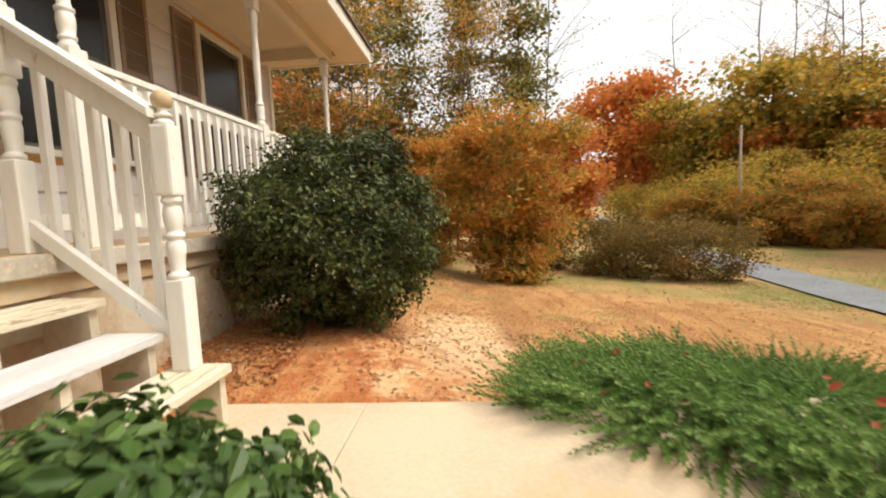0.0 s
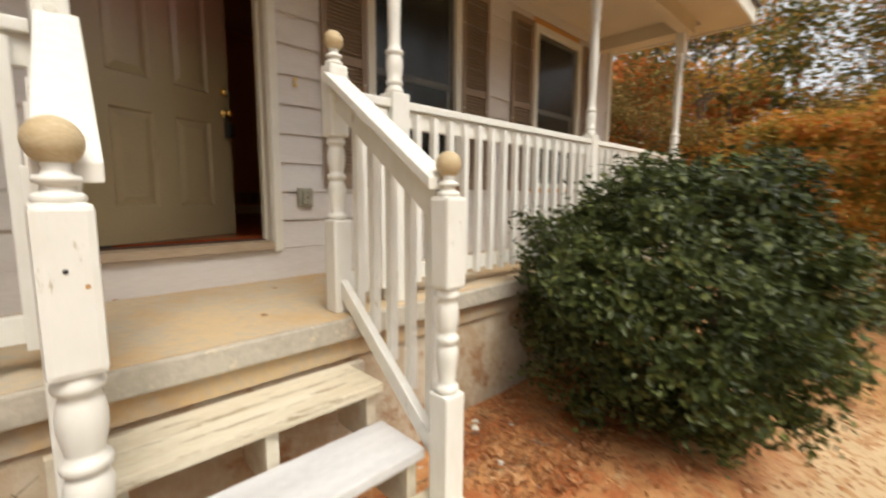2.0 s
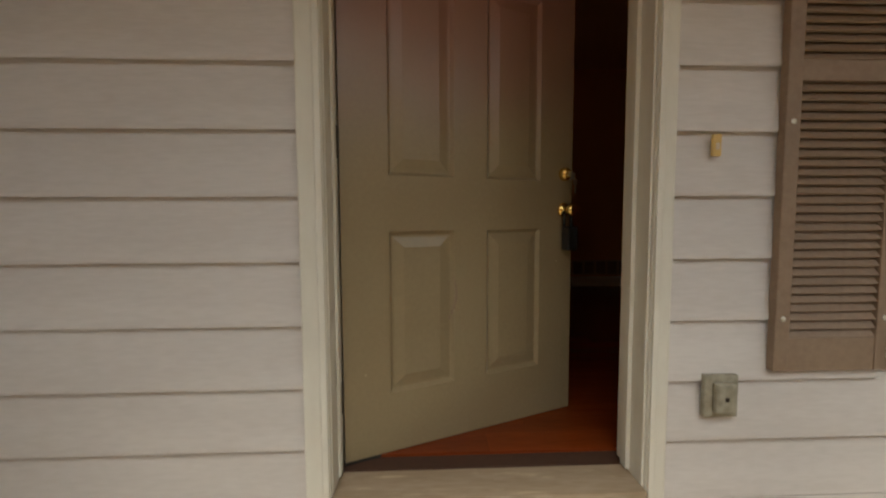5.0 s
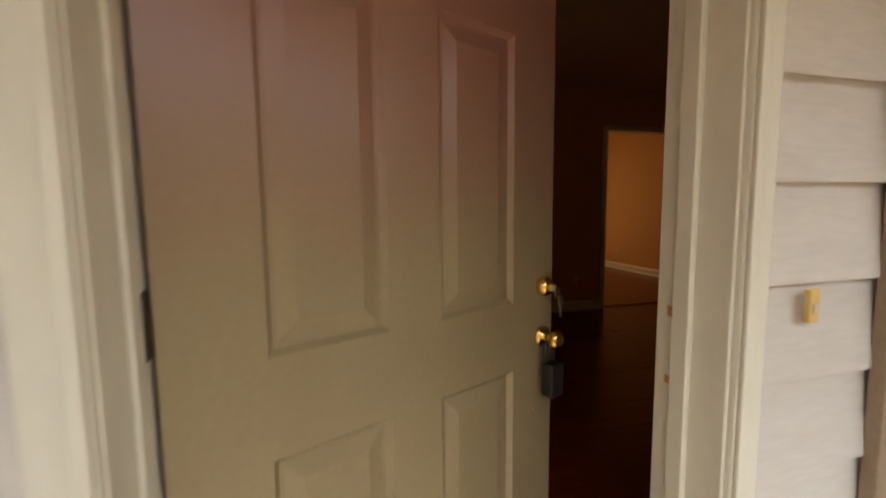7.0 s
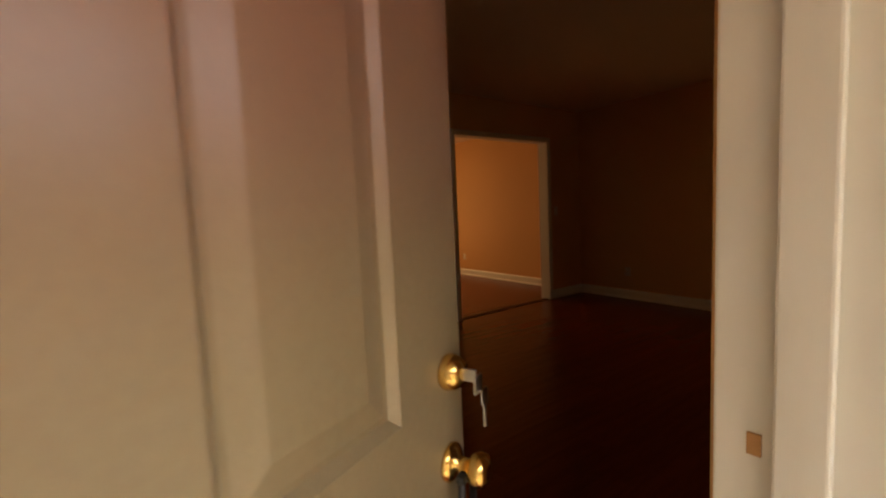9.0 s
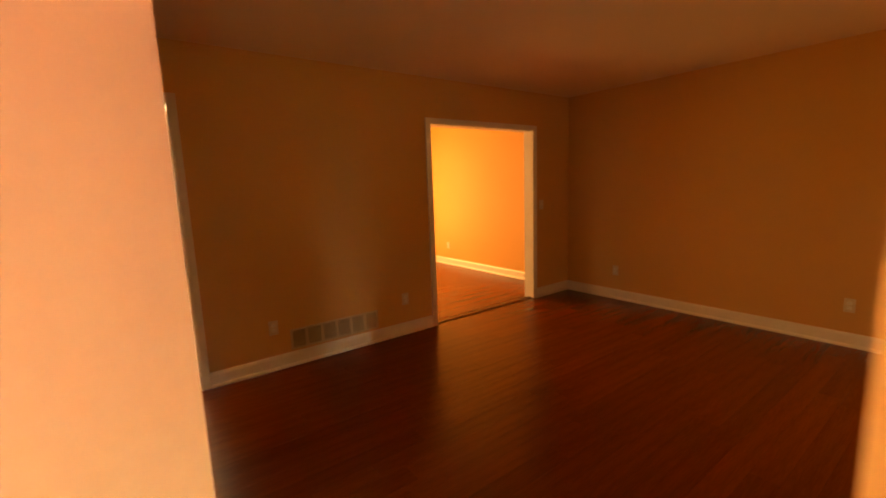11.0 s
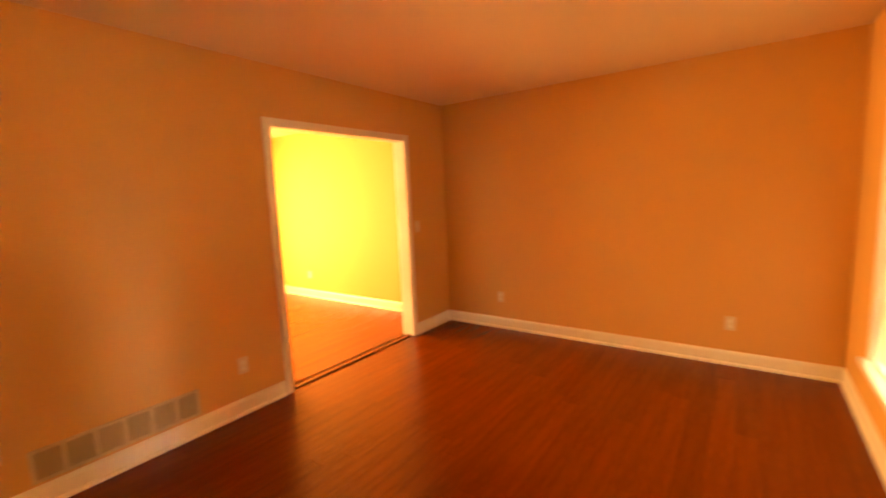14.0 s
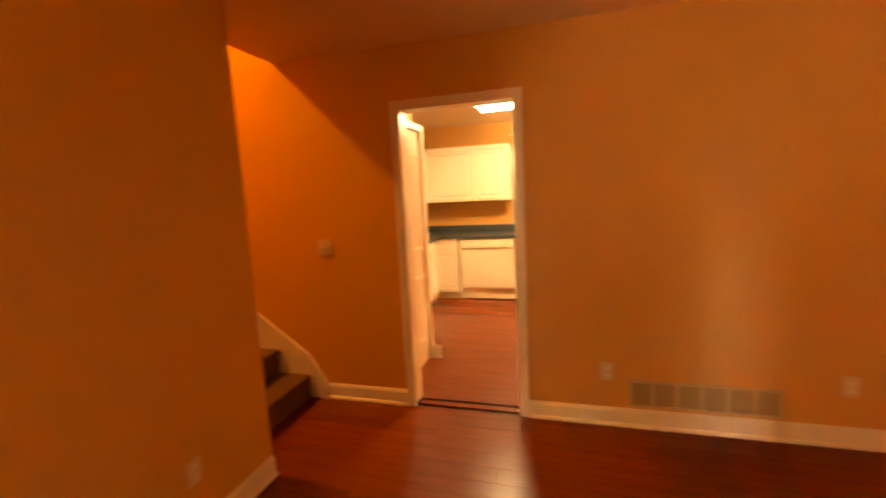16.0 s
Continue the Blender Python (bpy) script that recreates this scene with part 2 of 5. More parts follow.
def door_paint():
    """Satin olive tan door paint, a mauve reflected tint painted in towards the top."""
    m = material("reflection_tinted_door_paint", (0.29, 0.225, 0.125), 0.30, coat=0.5, second=(0.265, 0.20, 0.11), big=3, fine=70, bump=0.05,
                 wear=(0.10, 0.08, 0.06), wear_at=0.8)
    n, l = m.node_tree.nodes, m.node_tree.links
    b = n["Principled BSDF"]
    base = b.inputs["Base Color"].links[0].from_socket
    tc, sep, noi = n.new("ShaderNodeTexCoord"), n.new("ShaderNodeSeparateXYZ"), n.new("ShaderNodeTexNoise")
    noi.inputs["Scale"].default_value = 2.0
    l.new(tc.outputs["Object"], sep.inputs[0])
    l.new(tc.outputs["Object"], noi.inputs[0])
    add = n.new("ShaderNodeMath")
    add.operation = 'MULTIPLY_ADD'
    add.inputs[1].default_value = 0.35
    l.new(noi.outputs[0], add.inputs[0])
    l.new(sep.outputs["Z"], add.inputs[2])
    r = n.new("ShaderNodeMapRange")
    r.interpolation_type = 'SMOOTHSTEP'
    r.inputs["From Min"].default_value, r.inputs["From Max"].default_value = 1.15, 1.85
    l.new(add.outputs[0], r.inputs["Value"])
    # mauve stands for light reflected on the upper door, mixed in by height
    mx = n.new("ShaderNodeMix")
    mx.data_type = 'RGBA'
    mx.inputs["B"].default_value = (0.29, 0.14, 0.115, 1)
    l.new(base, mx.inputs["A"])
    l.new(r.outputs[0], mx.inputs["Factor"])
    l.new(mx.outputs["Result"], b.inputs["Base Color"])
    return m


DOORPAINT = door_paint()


def screened_glass():
    """Window glass behind a dark insect screen: glossy in front, mostly dark behind."""
    m = bpy.data.materials.new("screened_window_glass")
    m.use_nodes = True
    n, l = m.node_tree.nodes, m.node_tree.links
    n.remove(n["Principled BSDF"])
    gl, tr, mx, fr = n.new("ShaderNodeBsdfGlossy"), n.new("ShaderNodeBsdfTransparent"), n.new("ShaderNodeMixShader"), n.new("ShaderNodeFresnel")
    gl.inputs["Roughness"].default_value = 0.03
    tr.inputs[0].default_value = (0.10, 0.12, 0.12, 1)
    fr.inputs[0].default_value = 1.7
    l.new(fr.outputs[0], mx.inputs[0])
    l.new(tr.outputs[0], mx.inputs[1])
    l.new(gl.outputs[0], mx.inputs[2])
    l.new(mx.outputs[0], n["Material Output"].inputs[0])
    return m


GLASS = screened_glass()


def insect_screen():
    """Fine dark mesh, seen as a grey veil."""
    m = bpy.data.materials.new("dark_insect_screen")
    m.use_nodes = True
    n, l = m.node_tree.nodes, m.node_tree.links
    tr, mx = n.new("ShaderNodeBsdfTransparent"), n.new("ShaderNodeMixShader")
    b = n["Principled BSDF"]
    b.inputs["Base Color"].default_value = (0.03, 0.034, 0.032, 1)
    b.inputs["Roughness"].default_value = 0.25
    mx.inputs[0].default_value = 0.42
    l.new(tr.outputs[0], mx.inputs[1])
    l.new(b.outputs[0], mx.inputs[2])
    l.new(mx.outputs[0], n["Material Output"].inputs[0])
    return m


SCREEN = insect_screen()


def ground_material():
    """Red clay by the house, pale sand and straw, dry autumn grass farther down the slope."""
    m = bpy.data.materials.new("clay_and_dry_grass")
    m.use_nodes = True
    n, l = m.node_tree.nodes, m.node_tree.links
    b = n["Principled BSDF"]
    b.inputs["Roughness"].default_value = 0.95
    tc = n.new("ShaderNodeTexCoord")

    def noise_of(scale, detail=6, stretch=None):
        t = n.new("ShaderNodeTexNoise")
        t.inputs["Scale"].default_value, t.inputs["Detail"].default_value, t.inputs["Roughness"].default_value = scale, detail, 0.65
        src = tc.outputs["Object"]
        if stretch:
            mp = n.new("ShaderNodeMapping")
            mp.inputs["Scale"].default_value = stretch
            l.new(src, mp.inputs[0])
            src = mp.outputs[0]
        l.new(src, t.inputs[0])
        return t.outputs[0]

    def step(v, lo, hi):
        r = n.new("ShaderNodeMapRange")
        r.interpolation_type = 'SMOOTHSTEP'
        r.inputs["From Min"].default_value, r.inputs["From Max"].default_value = lo, hi
        l.new(v, r.inputs["Value"])
        return r.outputs[0]

    def mixed(a, bb, f):
        x = n.new("ShaderNodeMix")
        x.data_type = 'RGBA'
        for key, v in (("A", a), ("B", bb)):
            if isinstance(v, tuple):
                x.inputs[key].default_value = (*v, 1)
            else:
                l.new(v, x.inputs[key])
        l.new(f, x.inputs["Factor"])
        return x.outputs["Result"]

    def plus(a, bb, k):
        x = n.new("ShaderNodeMath")
        x.operation = 'MULTIPLY_ADD'
        x.inputs[1].default_value = k
        l.new(bb, x.inputs[0])
        l.new(a, x.inputs[2])
        return x.outputs[0]

    sep = n.new("ShaderNodeSeparateXYZ")
    l.new(tc.outputs["Object"], sep.inputs[0])
    clay = mixed((0.46, 0.15, 0.045), (0.60, 0.29, 0.11), step(noise_of(5), 0.42, 0.62))
    clay = mixed(clay, (0.66, 0.43, 0.22), step(noise_of(2.6, 10), 0.55, 0.66))
    clay = mixed(clay, (0.24, 0.11, 0.05), step(noise_of(11, 10), 0.58, 0.68))
    straw = mixed((0.50, 0.27, 0.10), (0.34, 0.145, 0.05), step(noise_of(1.3, 6, (0.35, 1.4, 1)), 0.42, 0.6))
    straw = mixed(straw, (0.22, 0.20, 0.06), step(noise_of(0.55), 0.55, 0.68))
    straw = mixed(straw, (0.58, 0.38, 0.17), step(noise_of(28), 0.55, 0.7))
    far = mixed((0.24, 0.22, 0.06), (0.42, 0.25, 0.10), step(noise_of(0.25), 0.4, 0.62))
    dist = n.new("ShaderNodeVectorMath")
    dist.operation = 'DISTANCE'
    l.new(tc.outputs["Object"], dist.inputs[0])
    dist.inputs[1].default_value = (0.9, -1.2, -0.8)
    d = plus(dist.outputs["Value"], noise_of(1.6), 1.4)
    flat = n.new("ShaderNodeMapping")
    flat.inputs["Location"].default_value, flat.inputs["Scale"].default_value = (-2.9 * 0.34, 2.95 * 1.25, 0), (0.34, 1.25, 0)
    l.new(tc.outputs["Object"], flat.inputs[0])
    sand = n.new("ShaderNodeVectorMath")
    sand.operation = 'LENGTH'
    l.new(flat.outputs[0], sand.inputs[0])
    s = plus(sand.outputs["Value"], noise_of(2.6), 0.9)
    col = mixed(clay, straw, step(d, 2.5, 3.5))
    col = mixed(mixed((0.63, 0.45, 0.255), (0.48, 0.26, 0.11), step(noise_of(7), 0.5, 0.62)), col, step(s, 0.72, 1.38))
    col = mixed(col, far, step(d, 10.0, 15.0))
    l.new(col, b.inputs["Base Color"])
    bp = n.new("ShaderNodeBump")
    bp.inputs["Strength"].default_value, bp.inputs["Distance"].default_value = 1.0, 0.05
    l.new(noise_of(14, 8), bp.inputs["Height"])
    l.new(bp.outputs[0], b.inputs["Normal"])
    return m


GROUND = ground_material()
HOLLY = leaf_material("dark_holly_leaf", [(0.012, 0.018, 0.005), (0.062, 0.080, 0.018), (0.26, 0.28, 0.085)], 0.25, 0.42, 0.3)
BOX = leaf_material("glossy_green_shrub_leaf", [(0.02, 0.045, 0.010), (0.06, 0.11, 0.025), (0.17, 0.24, 0.07)], 0.15, 0.42, 0.25)
JUNIPER = leaf_material("juniper_needle", [(0.05, 0.10, 0.025), (0.13, 0.23, 0.055), (0.27, 0.37, 0.11)], 0.3, 0.6)
ORANGE = leaf_material("orange_autumn_leaf", [(0.12, 0.15, 0.035), (0.27, 0.25, 0.05), (0.54, 0.31, 0.06), (0.64, 0.26, 0.055), (0.48, 0.13, 0.05)])
RUST = leaf_material("rust_red_leaf", [(0.26, 0.15, 0.045), (0.52, 0.20, 0.05), (0.74, 0.27, 0.06), (0.64, 0.14, 0.05)])
YELLOW = leaf_material("yellow_green_leaf", [(0.11, 0.14, 0.03), (0.25, 0.22, 0.04), (0.60, 0.39, 0.06), (0.54, 0.26, 0.045)])
PINE = leaf_material("pine_needle_tuft", [(0.10, 0.12, 0.04), (0.22, 0.21, 0.06), (0.44, 0.29, 0.08)], 0.2)
BRUSH = leaf_material("dry_brush_leaf", [(0.12, 0.11, 0.035), (0.22, 0.15, 0.05), (0.32, 0.17, 0.06)], 0.3, 0.9, 0.05)
LITTER = leaf_material("fallen_brown_leaf", [(0.20, 0.08, 0.03), (0.40, 0.17, 0.06), (0.60, 0.40, 0.2)], 0.1)

# ---------------------------------------------------------------- building blocks


def box(bm, x0, x1, y0, y1, z0, z1, bevel=0.0):
    v = [bm.verts.new((x, y, z)) for z in (z0, z1) for y in (y0, y1) for x in (x0, x1)]
    fs = [bm.faces.new([v[i] for i in q]) for q in ((0, 2, 3, 1), (4, 5, 7, 6), (0, 1, 5, 4), (1, 3, 7, 5), (3, 2, 6, 7), (2, 0, 4, 6))]
    if bevel:
        bmesh.ops.bevel(bm, geom=list({e for f in fs for e in f.edges}), offset=bevel, segments=2, affect='EDGES', profile=0.6)
    return bm


def boxed(*a, bevel=0.0):
    return box(bmesh.new(), *a, bevel=bevel)


def lathe(bm, profile, segments=20, x=0.0, y=0.0):
    """A turned piece round a vertical axis from rows of (radius, height)."""
    rings = [[bm.verts.new((x + r * math.cos(2 * math.pi * i / segments), y + r * math.sin(2 * math.pi * i / segments), z))
              for i in range(segments)] for r, z in profile]
    for a, b in zip(rings, rings[1:]):
        for i in range(segments):
            f = bm.faces.new((a[i], a[(i + 1) % segments], b[(i + 1) % segments], b[i]))
            f.smooth = True
    bm.faces.new(rings[0][::-1])
    bm.faces.new(rings[-1])
    return bm


def mesh_of(name, bm, mat):
    bmesh.ops.recalc_face_normals(bm, faces=bm.faces)
    me = bpy.data.meshes.new(name)
    bm.to_mesh(me)
    bm.free()
    me.materials.append(mat)
    return me


def part(name, bm, mat, parent, label="", kind=""):
    ob = new(name, mesh_of(name, bm, mat))
    ob.parent = parent
    return tagged(ob, label, kind=kind)


def piece(name, me, parent, x=0.0, y=0.0, z=0.0):
    ob = new(name, me)
    ob.parent = parent
    ob.location = (x, y, z)
    return ob


def thing(name, m, label, category, group="", kind=""):
    ob = new(name)
    ob.matrix_world = m
    return tagged(ob, label, category, group, kind)


def solid(name, bm, mat, label, category, kind="structure"):
    return tagged(new(name, mesh_of(name, bm, mat)), label, category, "", kind)


def spans(x0, x1, holes):
    """The stretches of x0..x1 that the holes leave."""
    out, at = [], x0
    for a, b in sorted(holes):
        if b <= at or a >= x1:
            continue
        if a > at:
            out.append((at, a))
        at = max(at, b)
    if at < x1:
        out.append((at, x1))
    return out


def wall_with_holes(bm, x0, x1, y0, y1, z0, z1, holes):
    """A wall along x, with rectangular holes (xa, xb, za, zb) right through it."""
    levels = sorted({z0, z1, *(min(max(h[i], z0), z1) for h in holes for i in (2, 3))})
    for a, b in zip(levels, levels[1:]):
        cut = [(h[0], h[1]) for h in holes if h[2] <= a + 1e-6 and h[3] >= b - 1e-6]
        for s, e in spans(x0, x1, cut):
            box(bm, s, e, y0, y1, a, b)
    bmesh.ops.remove_doubles(bm, verts=bm.verts, dist=1e-5)
    return bm


# heights and lines of the plan
FLOOR, CEIL, PORCH, PAVE = 0.22, 2.675, -0.05, -0.905
INNER, BACK, EAST, ENTRY = 0.165, 3.62, 5.03, -0.56
DOOR = (-0.495, 0.495, FLOOR - 0.03, 2.26)
WINDOWS = ((1.28, 2.14, 0.64, 2.24), (3.41, 4.27, 0.64, 2.24))
KITCHEN_DOOR = (-0.045, 0.715, FLOOR, 2.28)
DINING_OPENING = (2.855, 4.355, FLOOR, 2.25)
EAVE = 2.50

# ---------------------------------------------------------------- house front
wall_south = solid("wall_south", wall_with_holes(bmesh.new(), -1.75, 5.16, 0.016, INNER, -0.9, 2.95, [DOOR, *WINDOWS]), WALLPAINT,
                   "front wall painted tan orange inside", "wall")
wall_wing = solid("wall_wing", boxed(-1.80, -1.645, -2.2, 0.016, -0.9, 2.95), SIDING, "projecting wing wall with grey lap siding", "wall")


def lap_board(x0, x1, z, h=0.186):
    """One lap board: thin at the top, thick at the lower edge, with a drip edge."""
    bm = bmesh.new()
    prof = [(0.014, 0.012), (-0.011, 0.0), (-0.011, 0.012), (0.008, h + 0.012), (0.014, h + 0.014)]
    rows = [[bm.verts.new((x, y, z + k)) for y, k in prof] for x in (x0, x1)]
    for i in range(5):
        bm.faces.new((rows[0][i], rows[0][(i + 1) % 5], rows[1][(i + 1) % 5], rows[1][i]))
    bm.faces.new(rows[0][::-1])
    bm.faces.new(rows[1])
    return bm


def siding_rows():
    door_cut = (-0.54, 0.52, -9, 2.335)
    cuts = [door_cut] + [(a - 0.07, b + 0.07, c - 0.07, d + 0.07) for a, b, c, d in WINDOWS]
    for base, x0, x1 in ((0.150, 0.0, 5.16), (0.150, -1.645, 0.0)):
        for i in range(-1, 15):
            z = base + 0.186 * i
            for s, e in spans(x0, x1, [(a, b) for a, b, c, d in cuts if c < z + 0.15 and d > z + 0.05]):
                if e - s > 0.02:
                    part("lap_board", lap_board(s, e, z), SIDING, wall_south)


siding_rows()
part("skirt_board", boxed(-1.645, 5.16, -0.012, 0.016, PORCH, 0.148), SIDING, wall_south, "plain grey board under the siding")
wing_board = mesh_of("lap_board", lap_board(0, 2.2, 0), SIDING)
for i in range(15):
    b = piece("lap_board", wing_board, wall_wing, -1.631, -2.2, 0.05 + 0.186 * i)
    b.rotation_euler = (0, 0, radians(90))
part("corner_trim", boxed(-1.655, -1.585, -0.028, 0.012, PORCH, EAVE, bevel=0.004), TRIM, wall_wing, "cream corner board")
part("corner_trim", boxed(5.085, 5.175, -0.03, 0.014, -0.3, EAVE, bevel=0.004), TRIM, wall_south, "cream corner board")

# door frame
door_frame = thing("door_frame", pose(0, 0, 0), "cream painted front door casing with worn threshold", "door frame", kind="structure")
for s in (-1, 1):
    part("casing", boxed(*((0.463, 0.524) if s > 0 else (-0.547, -0.473)), -0.034, 0.016, 0.135, 2.34, bevel=0.006), TRIM, door_frame)
    part("casing_bead", boxed(*((0.466, 0.486) if s > 0 else (-0.497, -0.476)), -0.044, -0.034, 0.135, 2.30, bevel=0.004), TRIM, door_frame)
    part("jamb", boxed(*sorted(((0.475, 0.457) if s > 0 else (-0.494, -0.470))), -0.02, 0.148, FLOOR - 0.02, 2.25, bevel=0.003), TRIM, door_frame)
    part("door_stop", boxed(*((0.443, 0.457) if s > 0 else (-0.470, -0.461)), 0.055, 0.095, FLOOR - 0.01, 2.24, bevel=0.003), TRIM, door_frame)
part("head_casing", boxed(-0.547, 0.524, -0.034, 0.016, 2.263, 2.34, bevel=0.006), TRIM, door_frame)
part("head_jamb", boxed(-0.470, 0.457, -0.018, 0.146, 2.242, 2.262), TRIM, door_frame)
part("threshold", boxed(-0.475, 0.462, -0.050, INNER, 0.152, FLOOR - 0.018, bevel=0.006), SILLWOOD, door_frame, "worn tan wooden threshold")
for z, h in ((1.199, 0.022), (1.056, 0.017)):
    part("strike_plate", boxed(0.4545, 0.4572, 0.106, 0.118, z - h / 2, z + h / 2, bevel=0.001), BAREWOOD, door_frame, "splintered strike hole in bare wood")
for z in (0.45, 1.25, 2.05):
    part("hinge", boxed(-0.4695, -0.459, 0.085, 0.11, z - 0.05, z + 0.05, bevel=0.003), DARKMETAL, door_frame, "dark metal hinge")


def panel_door():
    """Six-panel door leaf, hinged at its own origin, with raised and grooved panels."""
    ob = thing("front_door", pose(-0.458, 0.112, FLOOR + 0.002, 0, 0, 23.9), "six-panel olive tan front door with a mauve reflection painted on its top, standing ajar", "door", kind="structure")
    w, h, t = 0.945, 2.01, 0.044
    holes = []
    for x0, x1 in ((0.158, 0.402), (0.538, 0.782)):
        holes += [(x0, x1, 0.205, 0.752), (x0, x1, 0.937, 1.612), (x0, x1, 1.70, 1.90)]
    bm = wall_with_holes(bmesh.new(), 0, w, 0, t, 0, h, holes)
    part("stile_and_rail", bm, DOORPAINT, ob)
    for a, b, c, d in holes:
        bm = bmesh.new()
        # ogee slope down to the groove, then up to the raised field
        rings = []
        for inset, y in ((0.0, 0.001), (0.012, 0.012), (0.020, 0.012), (0.055, 0.004)):
            rings.append([bm.verts.new(p) for p in ((a + inset, y, c + inset), (b - inset, y, c + inset), (b - inset, y, d - inset), (a + inset, y, d - inset))])
        for p, q in zip(rings, rings[1:]):
            for i in range(4):
                bm.faces.new((p[i], p[(i + 1) % 4], q[(i + 1) % 4], q[i]))
        bm.faces.new(rings[-1])
        box(bm, a - 0.001, b + 0.001, 0.02, t - 0.004, c - 0.001, d + 0.001)
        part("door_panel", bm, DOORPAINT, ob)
    part("door_edge_sweep", boxed(0.0, w, 0.004, t - 0.004, -0.012, 0.0), BLACK, ob, "dark rubber sweep")
    # deadbolt with the key in it
    bolt = part("deadbolt", lathe_y(w - 0.045, 0.969, [(0.026, 0.0), (0.028, -0.006), (0.025, -0.018), (0.018, -0.028), (0.010, -0.030)]), BRASS, ob, "polished brass deadbolt")
    key = bmesh.new()
    box(key, w - 0.048, w - 0.043, -0.050, -0.029, 0.960, 0.978)
    box(key, w - 0.056, w - 0.034, -0.054, -0.050, 0.945, 0.970, bevel=0.001)
    part("key", key, STEEL, bolt, "nickel house key in the lock")
    spare = bmesh.new()
    box(spare, w - 0.044, w - 0.026, -0.058, -0.055, 0.925, 0.948, bevel=0.001)
    box(spare, w - 0.038, w - 0.031, -0.058, -0.055, 0.890, 0.927, bevel=0.001)
    part("spare_key", spare, STEEL, bolt, "nickel key hanging from the ring")
    knob = part("door_knob", lathe_y(w - 0.045, 0.826, [(0.029, 0.0), (0.030, -0.005), (0.023, -0.011), (0.012, -0.016), (0.012, -0.032), (0.021, -0.038),
                                                      (0.0255, -0.050), (0.024, -0.060), (0.013, -0.066)]), BRASS, ob, "polished brass door knob")
    lock = bmesh.new()
    box(lock, w - 0.070, w - 0.018, -0.060, -0.020, 0.665, 0.760, bevel=0.008)
    for s in (-0.018, 0.018):
        lathe(lock, [(0.006, 0.76), (0.006, 0.815)], 8, w - 0.045 + s, -0.028)
    box(lock, w - 0.070, w - 0.020, -0.036, -0.022, 0.810, 0.822, bevel=0.003)
    part("lock_box", lock, BLACK, knob, "black key lock box hanging from the knob")
    part("latch_plate", boxed(w, w + 0.002, 0.010, 0.034, 0.78, 0.85), BRASS, ob)
    scuff = bmesh.new()
    for i in range(9):
        k = i / 9
        x = 0.398 + 0.012 * math.sin(math.pi * k) - 0.030 * k * k
        box(scuff, x, x + 0.003 + 0.007 * math.sin(math.pi * k), -0.0014, 0.0002, 0.590 - 0.155 * (k + 1 / 9), 0.590 - 0.155 * k)
    part("scuff", scuff, SHUTTER, ob, "long dark scrape in the paint")
    for x, z in ((0.07, 0.28), (0.865, 0.62)):
        part("paint_chip", boxed(x, x + 0.004, -0.001, 0.0002, z, z + 0.003, bevel=0.0004), PLATE, ob, "pale chip in the paint")
    return ob


def lathe_y(x, z, rows, segments=20):
    """A turned piece whose axis stands out of a door, from rows of (radius, y)."""
    bm = lathe(bmesh.new(), [(r, -y) for r, y in rows], segments)
    bmesh.ops.rotate(bm, verts=bm.verts, matrix=Matrix.Rotation(radians(90), 3, 'X'))
    bmesh.ops.translate(bm, verts=bm.verts, vec=(x, 0, z))
    return bm


panel_door()

doorbell = thing("doorbell", pose(0.649, -0.012, 1.225), "yellowed plastic doorbell button beside the front door", "doorbell")
part("housing", boxed(-0.013, 0.013, -0.013, 0, -0.032, 0.032, bevel=0.004), ALMOND, doorbell)
part("button", boxed(-0.006, 0.006, -0.016, -0.011, -0.014, 0.006, bevel=0.002), PLATE, doorbell, "ivory push button")
outlet_box = thing("outdoor_outlet", pose(0.690, -0.012, 0.481), "weathered grey outdoor outlet box on the siding", "outlet")
part("base_plate", boxed(-0.052, 0.052, -0.018, 0.004, -0.065, 0.065, bevel=0.006), GREYBOX, outlet_box)
part("flip_cover", boxed(-0.030, 0.030, -0.042, -0.018, -0.045, 0.045, bevel=0.008), GREYBOX, outlet_box)
part("cover_screw", boxed(-0.006, 0.006, -0.046, -0.042, -0.006, 0.006, bevel=0.002), DARKMETAL, outlet_box)


